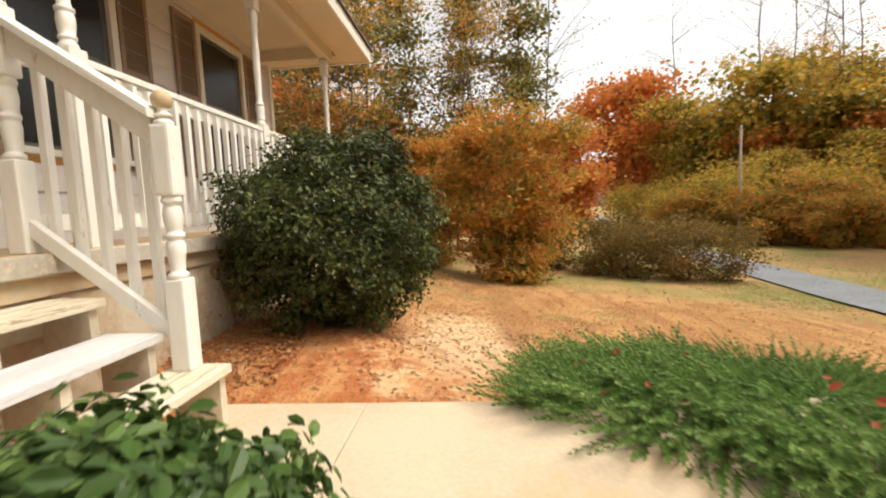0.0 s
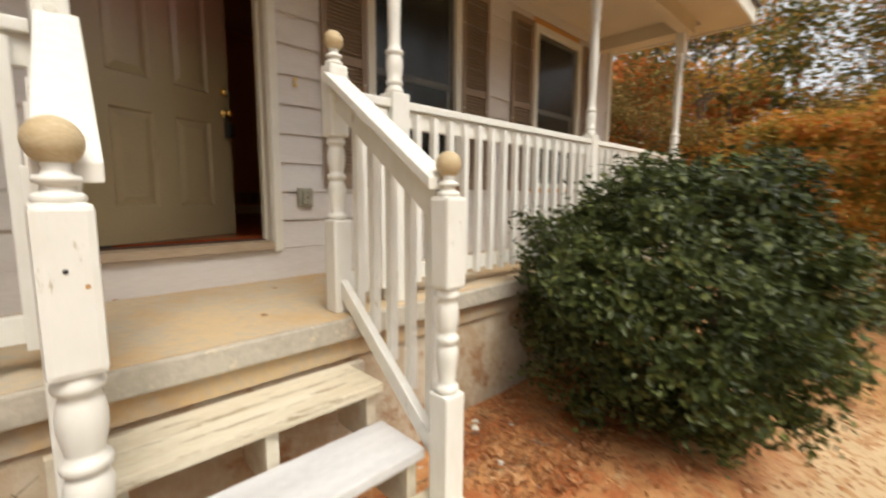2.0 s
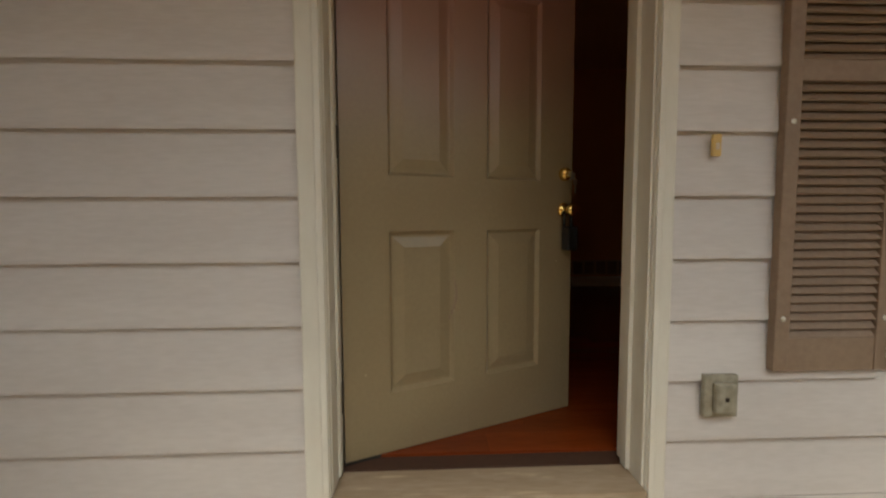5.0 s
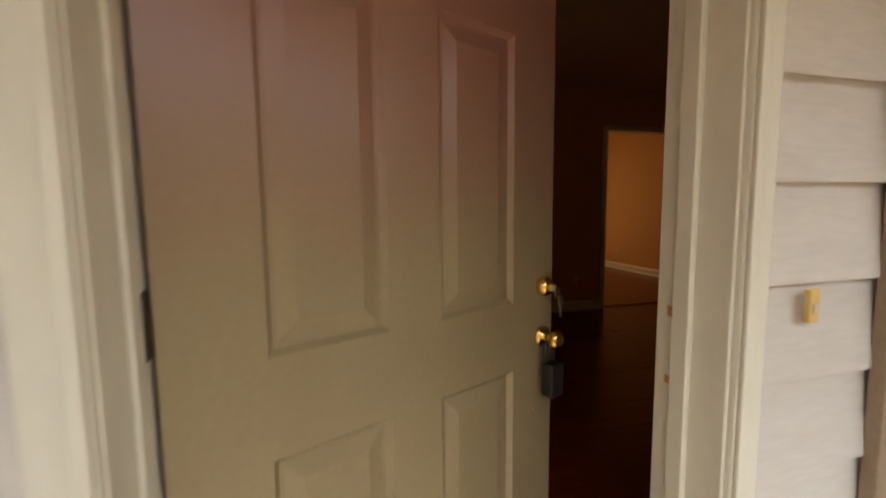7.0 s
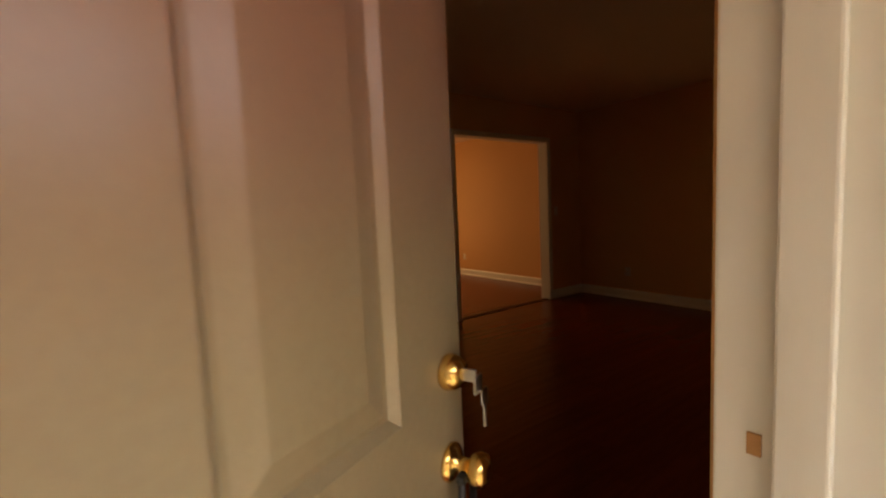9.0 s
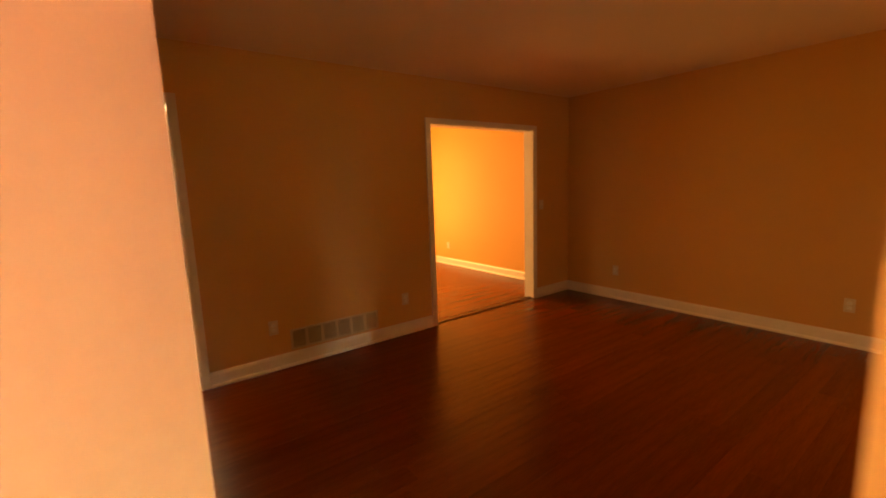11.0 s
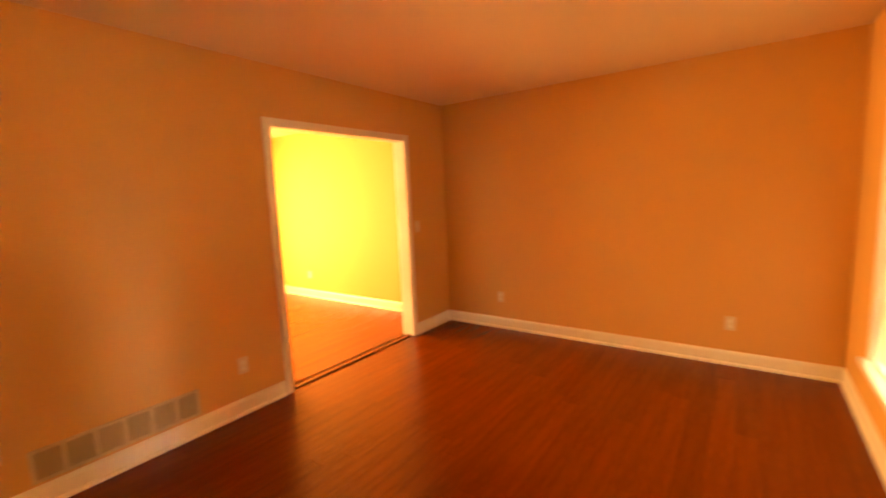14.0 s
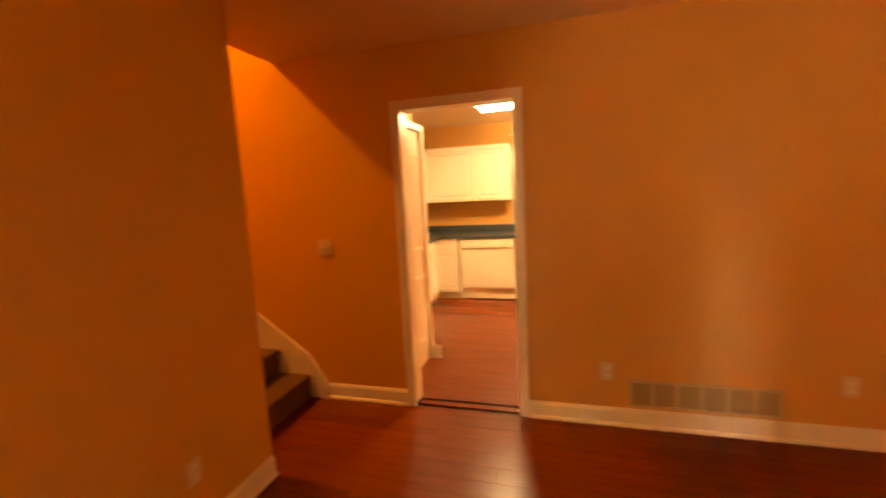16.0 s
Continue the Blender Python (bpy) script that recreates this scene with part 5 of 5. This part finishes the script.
def make_tree(height, spread, leaves, size, mat, bare=0.2, girth=0.02, seed=1, droop=0.0, label="", clump=0.5, name="tree", flat=0.55):
    """A tree at the origin: tapered trunk, limbs, twigs, and leaves that gather in uneven clumps at the twigs."""
    rng = random.Random(seed)
    ob = thing(name, pose(0, 0, 0), label, name)
    bm = bmesh.new()
    tips = []
    p, r = Vector((0, 0, -0.4)), height * girth
    steps = 9
    lean = Vector((rng.uniform(-0.06, 0.06), rng.uniform(-0.06, 0.06), 0))
    for i in range(steps):
        q = p + Vector((rng.uniform(-0.03, 0.03) * height * 0.3, rng.uniform(-0.03, 0.03) * height * 0.3, (height + 0.4) / steps)) + lean * height / steps
        tube(bm, p, q, r, r * 0.84, 8)
        k = (i + 1) / steps
        if k > bare:
            reach = spread * 0.5 * math.sin(math.pi * min(1.0, 0.25 + 0.75 * (1 - (k - bare) / (1 - bare)))) ** 0.7 if droop <= 0 else spread * 0.5 * (1.08 - k)
            for j in range(5):
                a = rng.uniform(0, 2 * math.pi)
                up = rng.uniform(0.1, 0.6) - droop
                length = reach * rng.uniform(0.55, 1.15)
                e = q + Vector((math.cos(a), math.sin(a), up)) * length
                mid = q.lerp(e, 0.5) + Vector((0, 0, 0.08 * length))
                tube(bm, q, mid, r * 0.36, r * 0.24, 5)
                tube(bm, mid, e, r * 0.24, r * 0.08, 5)
                tips += [mid.lerp(e, 0.4), e]
                for _ in range(3):
                    b = q.lerp(e, rng.uniform(0.4, 0.95))
                    c = b + Vector((rng.uniform(-1, 1), rng.uniform(-1, 1), rng.uniform(-0.3, 0.7))) * length * 0.35
                    tube(bm, b, c, r * 0.10, r * 0.03, 4)
                    tips.append(c)
        p, r = q, r * 0.84
    tips.append(p)
    part("trunk", bm, BARK, ob, "grey brown trunk and limbs")
    pts = np.array([tuple(v) for v in tips])
    weight = RNG.random(len(pts)) ** 1.5 + 0.1
    idx = RNG.choice(len(pts), leaves, p=weight / weight.sum())
    at = pts[idx] + RNG.normal(size=(leaves, 3)) * np.array([1, 1, flat]) * clump
    nrm = RNG.normal(size=(leaves, 3)) + np.array([0, 0, 0.8])
    crown = new("crown", leaf_mesh("crown", at, nrm, size * RNG.uniform(0.6, 1.3, leaves), mat, slim=0.65))
    crown.parent = ob
    return ob


def put_tree(base, x, y, turn, scale=1.0):
    ob = copy_thing(base, pose(x, y, ground_height(x, y), 0, 0, turn))
    ob.scale = (scale, scale, scale)
    return ob


def settle(base, x, y, turn=0.0, scale=1.0):
    base.matrix_world = pose(x, y, ground_height(x, y), 0, 0, turn)
    base.scale = (scale, scale, scale)
    return base


def from_start(depth, side):
    """A place by its distance ahead and to the side of where the walk starts."""
    return -1.5 + 0.996 * depth + 0.085 * side, -3.11 + 0.085 * depth - 0.996 * side


def rounded_shrub(name, x, y, z, rx, ry, rz, count, size, mat, label, inner=0.25, lump=0.10, stems=14, loose=0.85, sprig=26):
    """A dense shrub: forked stems inside, leaves in an uneven shell and through the volume."""
    ob = thing(name, pose(x, y, z), label, "shrub")
    bm = bmesh.new()
    rng = random.Random(3)
    for i in range(stems):
        a, up = rng.uniform(0, 6.28), rng.uniform(0.35, 1.5)
        e = Vector((math.cos(a) * math.cos(up) * rx * 0.8, math.sin(a) * math.cos(up) * ry * 0.8, 0.2 * rz + math.sin(up) * rz * 1.5))
        mid = e * 0.5 + Vector((0, 0, -0.05))
        tube(bm, Vector((e.x * 0.1, e.y * 0.1, -0.06)), mid, 0.016, 0.010, 6)
        tube(bm, mid, e, 0.010, 0.004, 5)
    part("stems", bm, BARK, ob, "grey forked stems")
    d = RNG.normal(size=(count, 3))
    d /= np.linalg.norm(d, axis=1, keepdims=True)
    rad = np.where(RNG.random(count) < inner, RNG.uniform(0.55, 0.9, count), RNG.uniform(0.88, 1.03, count))
    wob = np.array([1 + lump * (noise.noise((p[0] * 3.2, p[1] * 3.2, p[2] * 3.2)) + 0.6 * noise.noise((p[0] * 8, p[1] * 8, p[2] * 8))) for p in d])
    stray = np.where(RNG.random(count) < 0.03, RNG.uniform(1.0, 1.14, count), 1.0)
    at = d * (rad * wob * stray)[:, None] * np.array([rx, ry, rz]) + np.array([0, 0, rz * 1.0])
    keep = at[:, 2] > 0.02
    at, d = at[keep], d[keep]
    # most leaves gather in sprigs
    centres = RNG.choice(len(at), max(60, len(at) // sprig), replace=False)
    grouped = RNG.random(len(at)) < 0.86
    pick = RNG.choice(centres, len(at))
    near = at[pick] + RNG.normal(size=at.shape) * size * loose + d[pick] * RNG.normal(0, size * 0.6 * loose, len(at))[:, None]
    at = np.where(grouped[:, None], near, at)
    d = np.where(grouped[:, None], d[pick], d)
    at[:, 2] = np.maximum(at[:, 2], 0.015)
    nrm = d * 0.9 + RNG.normal(size=at.shape) * 0.6 + np.array([0, 0, 0.35])
    crown = new("foliage", leaf_mesh("foliage", at, nrm, size * RNG.uniform(0.6, 1.25, len(at)), mat, slim=0.55))
    crown.parent = ob
    return ob


rounded_shrub("holly_bush", 2.02, -1.93, -0.86, 0.79, 0.82, 0.77, 46000, 0.042, HOLLY, "large rounded dark green holly bush by the porch", lump=0.28, inner=0.3, sprig=42, loose=0.95)
rounded_shrub("garden_shrub", -0.93, -2.40, -0.93, 0.42, 0.43, 0.315, 9500, 0.050, BOX, "low glossy green shrub beside the walkway", lump=0.16, loose=0.5, sprig=18)


def juniper_mat():
    ob = thing("juniper", pose(0.82, -4.95, -1.0), "spreading green juniper overhanging the walkway", "shrub")
    n = 6200
    a, rr = RNG.uniform(0, 2 * math.pi, n), RNG.random(n) ** 0.68
    edge = 1 + 0.16 * np.sin(3 * a + 1) + 0.10 * np.sin(7 * a) + 0.05 * np.sin(13 * a + 2)
    px, py = np.cos(a) * rr * 1.22 * edge, np.sin(a) * rr * 1.75 * edge
    # the side along the walkway is trodden back
    grown = 0.82 + px > 0.54 + 0.75 * (py - 1.65)
    a, rr, px, py = a[grown], rr[grown], px[grown], py[grown]
    n = len(a)
    gz = np.array([ground_height(0.82 + x, -4.95 + y) + 1.0 for x, y in zip(px, py)])
    mound = np.array([noise.noise((x * 2.2, y * 2.2, 5.0)) for x, y in zip(px, py)])
    hgt = (0.30 + 0.12 * mound) * (1 - rr ** 4) * RNG.uniform(0.35, 1.05, n) + 0.05
    root = np.stack([px, py, gz + hgt - 0.03], 1)
    flow = np.array([1.1 * noise.noise((x * 1.3, y * 1.3, 9.0)) for x, y in zip(px, py)])
    lie = a + flow + RNG.normal(0, 0.35, n)
    way = np.stack([np.cos(lie), np.sin(lie), RNG.uniform(0.05, 0.75, n)], 1)
    way /= np.linalg.norm(way, axis=1, keepdims=True)
    long_ = RNG.uniform(0.16, 0.42, n)
    per = 30
    verts, faces = [], []
    k = 0
    for i in range(n):
        d, base, L = way[i], root[i], long_[i]
        u = np.cross(d, (0.1, 0.2, 1.0))
        u /= np.linalg.norm(u)
        w = np.cross(d, u)
        for j in range(per):
            f = (j + 0.5) / per
            s = base + d * L * f + np.array((0, 0, -0.10 * L * f * f + 0.05 * L * f))
            turn = j * 2.4
            o = (u * math.cos(turn) + w * math.sin(turn)) * 0.55 + d * 0.85
            tip = s + o * (0.058 * (1.12 - 0.75 * f))
            c = np.cross(o, d)
            c = c / (np.linalg.norm(c) + 1e-9) * 0.0065
            verts += [s - c, s + c, tip]
            faces.append((k, k + 1, k + 2))
            k += 3
    me = bpy.data.meshes.new("sprays")
    me.from_pydata([tuple(v) for v in verts], [], faces)
    me.materials.append(JUNIPER)
    f = new("sprays", me)
    f.parent = ob
    bm = bmesh.new()
    rng = random.Random(5)
    for i in range(46):
        t = rng.uniform(0, 6.28)
        r = rng.uniform(0.5, 0.95)
        e = Vector((math.cos(t) * r, math.sin(t) * 1.5 * r, 0))
        e.z = ground_height(0.82 + e.x, -4.95 + e.y) + 1.0 + 0.10
        tube(bm, Vector((e.x * 0.1, e.y * 0.1, -0.1 + (ground_height(0.82, -4.95) + 1.0))), e * 0.55 + Vector((0, 0, 0.10)), 0.012, 0.008, 5)
        tube(bm, e * 0.55 + Vector((0, 0, 0.10)), e, 0.008, 0.003, 5)
    part("branches", bm, BARK, ob, "brown creeping branches")
    return ob


juniper_mat()


def leaves_on_juniper():
    """Red leaves caught on top of the juniper."""
    a, rr = RNG.uniform(0, 6.28, 46), np.sqrt(RNG.random(46)) * 0.9
    x, y = 0.82 + np.cos(a) * rr * 1.15, -4.95 + np.sin(a) * rr * 1.65
    z = np.array([ground_height(p, q) for p, q in zip(x, y)]) + 0.36 * (1 - rr ** 4) + 0.07
    at = np.stack([x, y, z], 1)
    nrm = RNG.normal(size=at.shape) * 0.6 + np.array([0, 0, 1.0])
    me = leaf_mesh("fallen_leaves", at, nrm, RNG.uniform(0.03, 0.065, 46), REDLEAF, slim=0.7)
    tagged(new("fallen_leaves", me), "fallen red leaves caught in the juniper", "leaf litter", "", "stuff")


REDLEAF = leaf_material("fallen_red_leaf", [(0.30, 0.05, 0.03), (0.48, 0.09, 0.045), (0.50, 0.20, 0.07)], 0.2)
leaves_on_juniper()


def litter(name, n, x0, x1, y0, y1, size, mat, label):
    at = []
    for _ in range(n):
        x, y = RNG.uniform(x0, x1), RNG.uniform(y0, y1)
        if -0.62 < x < 0.62 and RNG.random() < 0.93:
            continue
        at.append((x, y, max(ground_height(x, y), PAVE if abs(x) < 0.6 else -9) + 0.006))
    at = np.array(at)
    nrm = RNG.normal(size=at.shape) * 0.35 + np.array([0, 0, 1.0])
    return tagged(new(name, leaf_mesh(name, at, nrm, size * RNG.uniform(0.5, 1.3, len(at)), mat, slim=0.6)), label, "leaf litter", "", "stuff")


litter("fallen_leaves", 4200, 0.6, 5.5, -5.0, -1.05, 0.035, LITTER, "dry brown leaves scattered over the clay")
litter("wood_chips", 2600, 0.62, 2.2, -1.9, -1.06, 0.03, LITTER, "dry chips and twigs along the foundation")
litter("fallen_leaves", 5000, 3.0, 16.0, -12.0, 0.5, 0.06, LITTER, "dry brown leaves over the lawn")


def porch_leaves():
    for x, y, turn in ((0.068, -0.82, 20), (-0.381, -0.03, 80), (-1.50, -0.35, 140), (-1.56, -0.33, 10), (-1.53, -0.38, 60), (0.34, -0.30, 60)):
        leaf = np.array([(0.0, 0.0, 0.006)] * 2)
        ob = new("fallen_leaf", leaf_mesh("fallen_leaf", leaf, np.array([(0.2, 0.1, 1.0), (-0.3, 0.2, 1.0)]), np.array([0.035, 0.025]), LITTER))
        ob.matrix_world = pose(x, y, PORCH, 0, 0, turn)
        tagged(ob, "dry curled brown leaf lying on the porch", "leaf", "leaves on the porch")


porch_leaves()


CLAYLUMP = material("dry_red_clay_lump", (0.40, 0.17, 0.08), 0.95, second=(0.50, 0.27, 0.14), big=9, fine=40, bump=0.8)
PALESTONE = material("pale_field_stone", (0.62, 0.56, 0.47), 0.9, second=(0.45, 0.39, 0.31), big=14, fine=60, bump=0.5)


def lump(name, x, y, size, seed, mat, label, category, group):
    """A broken lump, flattened and uneven, half sunk into the ground."""
    bm = bmesh.new()
    bmesh.ops.create_icosphere(bm, subdivisions=2, radius=1.0)
    for v in bm.verts:
        k = 1 + 0.45 * noise.noise(v.co * 1.3 + Vector((seed * 3.1, 0, 0))) + 0.12 * noise.noise(v.co * 4 + Vector((0, seed * 2.3, 0)))
        v.co = Vector((v.co.x * size * k, v.co.y * size * 0.75 * k, v.co.z * size * 0.5 * k))
    ob = new(name, mesh_of(name, bm, mat))
    ob.matrix_world = pose(x, y, max(ground_height(x, y), -0.93) + size * 0.12, 0, 0, seed * 47)
    return tagged(ob, label, category, group)


for i, (x, y, size) in enumerate(((1.065, -1.243, 0.035), (0.86, -1.30, 0.022), (1.12, -1.20, 0.028), (0.74, -1.42, 0.018), (0.95, -1.52, 0.02), (1.25, -1.36, 0.016), (0.70, -1.20, 0.024))):
    lump("stone", x, y, size, i + 1, PALESTONE, "pale stone lying in the litter by the foundation", "stone", "stones by the foundation")
for i, (x, y, size) in enumerate(((0.16, -1.42, 0.10), (-0.05, -1.30, 0.08), (0.05, -1.55, 0.07), (-0.32, -1.38, 0.09), (0.20, -1.22, 0.06), (-0.45, -1.60, 0.06))):
    lump("clay_lump", x, y, size, i + 9, CLAYLUMP, "dry red clay lump in the dirt under the steps", "clay lump", "lumps under the steps")


def dead_vine():
    """Dry vine stems climbing the foundation beside the steps."""
    ob = thing("dead_vine", pose(-0.76, -1.075, -0.93), "dry brown vine clinging to the foundation", "vine")
    rng = random.Random(8)
    for i in range(7):
        bm = bmesh.new()
        p = Vector((rng.uniform(-0.12, 0.10), -0.006, 0.0))
        for k in range(7):
            q = p + Vector((rng.uniform(-0.045, 0.045), rng.uniform(-0.012, 0.004), rng.uniform(0.06, 0.11)))
            q.y = min(q.y, -0.004)
            tube(bm, p, q, 0.0035 - 0.0003 * k, 0.0032 - 0.0003 * k, 5)
            if k > 1:
                tube(bm, q, q + Vector((rng.uniform(-0.06, 0.06), -0.02, rng.uniform(-0.01, 0.05))), 0.0015, 0.0006, 4)
            p = q
        part("stem", bm, BARK, ob)
    return ob


dead_vine()


def twigs():
    """Bare twigs scattered over the litter at the foot of the foundation."""
    rng = random.Random(12)
    for i in range(16):
        bm = bmesh.new()
        long_ = rng.uniform(0.08, 0.26)
        tube(bm, Vector((0, 0, 0.004)), Vector((long_ * 0.5, rng.uniform(-0.015, 0.015), 0.008)), 0.003, 0.0025, 5)
        tube(bm, Vector((long_ * 0.5, 0, 0.008)), Vector((long_, rng.uniform(-0.03, 0.03), 0.012)), 0.0025, 0.001, 5)
        ob = new("twig", mesh_of("twig", bm, BARK))
        x, y = rng.uniform(0.66, 1.7), rng.uniform(-1.75, -1.12)
        ob.matrix_world = pose(x, y, ground_height(x, y) + 0.004, 0, 0, rng.uniform(0, 180))
        tagged(ob, "bare brown twig lying on the clay", "twig", "twigs on the ground")


twigs()


def dry_grass(name, n, x0, x1, y0, y1, tall, mat, label):
    x, y = RNG.uniform(x0, x1, n), RNG.uniform(y0, y1, n)
    off_sand = (np.hypot((x - 2.9) * 0.34, (y + 2.95) * 1.25) > RNG.uniform(0.45, 0.8, n)) & (x > 2.0 + 2.2 * RNG.random(n) ** 1.5)
    x, y = x[off_sand], y[off_sand]
    n = len(x)
    z = np.array([ground_height(a, b) for a, b in zip(x, y)])
    a = RNG.uniform(0, 6.28, n)
    h = tall * RNG.uniform(0.4, 1.2, n)
    root = np.stack([x, y, z - 0.005], 1)
    side = np.stack([np.cos(a), np.sin(a), np.zeros(n)], 1) * 0.004
    tip = root + np.stack([RNG.normal(0, 0.5, n) * h, RNG.normal(0, 0.5, n) * h, h], 1)
    v = np.stack([root - side, root + side, tip], 1).reshape(-1, 3)
    me = bpy.data.meshes.new(name)
    me.from_pydata(v.tolist(), [], (np.arange(n * 3).reshape(-1, 3)).tolist())
    me.materials.append(mat)
    return tagged(new(name, me), label, "grass", "", "stuff")


STRAW = leaf_material("dry_straw_blade", [(0.40, 0.22, 0.08), (0.58, 0.38, 0.17), (0.66, 0.48, 0.24)], 0.3, 0.8)
dry_grass("dry_grass", 40000, 2.2, 9.0, -9.5, -1.6, 0.045, STRAW, "short straw-coloured dry lawn grass")
GREENGRASS = leaf_material("green_grass_blade", [(0.10, 0.13, 0.03), (0.20, 0.20, 0.06), (0.36, 0.28, 0.10)], 0.3, 0.8)
dry_grass("green_grass", 2200, 2.0, 3.6, -4.4, -3.4, 0.05, GREENGRASS, "thin green grass patch in the clay")
dry_grass("verge_grass", 9000, 9.0, 34.0, -22.0, -11.5, 0.14, GREENGRASS, "green verge grass along the drive")

dry_grass("green_grass", 7000, 8.5, 17.0, -12.5, -9.8, 0.06, GREENGRASS, "green grass band along the drive")

# trees: one of each kind is built, the rest are copies
orange = make_tree(4.7, 4.9, 24000, 0.15, ORANGE, 0.0, 0.008, 11, 0.0, "orange and green autumn tree with low branches", 0.42, flat=0.42)
rust = make_tree(10.0, 8.0, 12000, 0.38, RUST, 0.12, 0.012, 12, 0.0, "rust red autumn tree", 0.8)
gold = make_tree(10.0, 7.0, 12000, 0.38, YELLOW, 0.12, 0.012, 13, 0.0, "yellow green autumn tree", 0.8)
pine = make_tree(15.0, 5.5, 4600, 0.22, PINE, 0.36, 0.0075, 14, 0.12, "tall thin pine with ragged boughs", 0.62)
thin = make_tree(13.0, 5.5, 2600, 0.13, ORANGE, 0.3, 0.007, 15, -0.2, "tall nearly bare tree with few leaves", 0.5)
scrub = make_tree(2.6, 3.4, 6000, 0.15, YELLOW, 0.02, 0.012, 16, -0.35, "yellow green roadside shrub", 0.42, "shrub", flat=0.9)
sumac = make_tree(2.2, 3.6, 5000, 0.15, ORANGE, 0.02, 0.012, 18, -0.2, "orange and green roadside shrub", 0.3, "shrub")
oak = make_tree(8.0, 6.5, 8000, 0.2, BRUSH, 0.1, 0.010, 21, 0.0, "brown green oak with thinning leaves", 0.6)
bare = make_tree(14.0, 6.0, 420, 0.10, YELLOW, 0.25, 0.0085, 19, -0.3, "tall bare tree with a few yellow leaves", 0.5)
dry = make_tree(1.3, 2.8, 3800, 0.10, BRUSH, 0.02, 0.012, 17, -0.3, "dry brown brush with thin twigs", 0.22, "shrub")

settle(orange, *from_start(13.6, 2.3), 20, 0.9)
put_tree(orange, *from_start(16.5, -0.6), 130, 0.85)
for base, rows in (
    (rust, ((19, -6.8, 130, 0.62), (27, 0.5, 200, 0.6), (52, 23.8, 20, 1.5), (56, 29.0, 90, 1.2), 
            (30, -12, 20, 0.8), (26, -4, 75, 0.72), (32, 4, 10, 0.75), (36, 11, 60, 0.8), (60, 30, 45, 1.2), (37, 29.0, 45, 0.8), (31, 33.0, 145, 0.75))),
    (gold, ((44, 26.0, 0, 1.1), (38, 27.5, 70, 1.15), (36, 31.0, 140, 0.75), (34, 33.5, 210, 1.15), (29, 30.5, 280, 0.62), (40, 36, 350, 1.3), (33, 27.0, 15, 0.55),
            (30, 35, 100, 1.0))),
    (pine, ((20, -2.6, 0, 1.0), (22, 3.9, 80, 0.98), (24, 1.0, 160, 0.92), (19, -5.2, 240, 1.0), (26, -1.2, 20, 1.05), (28, -9, 70, 1.1), (34, 7, 50, 0.9))),
    (thin, ((46, 30.5, 0, 1.35), (40, 34.5, 50, 1.3), (23, 4.6, 100, 1.0), (24, -3.6, 30, 1.0), (20, 0.4, 300, 0.95), (27, -6.5, 70, 1.1), (17, -2.6, 150, 0.95), (21, 2.2, 200, 0.95), (36, 36, 250, 1.25), (15.5, -3.4, 10, 0.9), (32, 32.5, 90, 1.1))),
    (scrub, ((32, 17.5, 0, 1.0), (30, 20.4, 60, 1.35), (28, 22.2, 120, 0.85), (27, 24.5, 180, 1.25), (25.5, 26.6, 240, 0.9), (33, 24, 300, 1.6), (29, 27.5, 20, 1.5), (23, 26.5, 80, 0.8),
             (36, 21, 200, 1.3), (40, 18, 10, 1.2), (24.5, 24, 310, 0.8))),
    (oak, ((15, -4.6, 60, 0.6), (13.5, -6.6, 20, 0.6), (18, -0.2, 140, 0.62), (22, -7.5, 250, 0.75))),
    (sumac, ((24.5, 22.6, 0, 1.0), (27.5, 20.6, 90, 1.2), (22.6, 24.8, 150, 0.9), (31, 18.5, 200, 1.2), (26.0, 23.6, 30, 1.45), (19.6, 4.0, 60, 0.9))),
    (bare, ((50, 29.0, 0, 1.7), (44, 33.5, 70, 1.75), (40, 35.0, 140, 1.6), (22.5, 5.4, 200, 0.95), (25, 2.6, 40, 1.05), (41, 40.0, 20, 1.8), (46, 38.0, 250, 1.9), (34, 34.5, 310, 1.45))),
    (dry, ((15.5, 7.2, 0, 1.0), (15, 8.6, 70, 1.0), (14.6, 9.8, 140, 0.9), (16.5, 6.0, 210, 1.1), (18, 7.6, 280, 1.1), (17.2, 9.2, 30, 1.0), (18.5, 5.2, 80, 1.0))),
):
    first = True
    for depth, side_, turn, scale in rows:
        x, y = from_start(depth, side_)
        if first:
            settle(base, x, y, turn, scale)
            first = False
        else:
            put_tree(base, x, y, turn, scale)
# woods behind the starting point, seen in the window panes
for base, x, y, s in ((gold, -6, -24, 1.0), (rust, 2, -27, 1.1), (gold, 9, -28, 1.2), (rust, -14, -22, 1.1), (gold, -22, -12, 1.2), (pine, -3, -30, 1.1), (rust, 18, -30, 1.2), (pine, 14, -32, 1.0)):
    put_tree(base, x, y, 37 * s, s)

pole = thing("utility_pole", pose(*from_start(27.5, 19.6), -2.9), "weathered wooden utility pole beside the drive", "utility pole")
part("shaft", lathe(bmesh.new(), [(0.10, -0.5), (0.09, 0.0), (0.07, 7.6)], 12), POLEWOOD, pole)
part("cap", lathe(bmesh.new(), [(0.08, 7.6), (0.08, 7.65), (0.02, 7.7)], 12), DARKMETAL, pole)
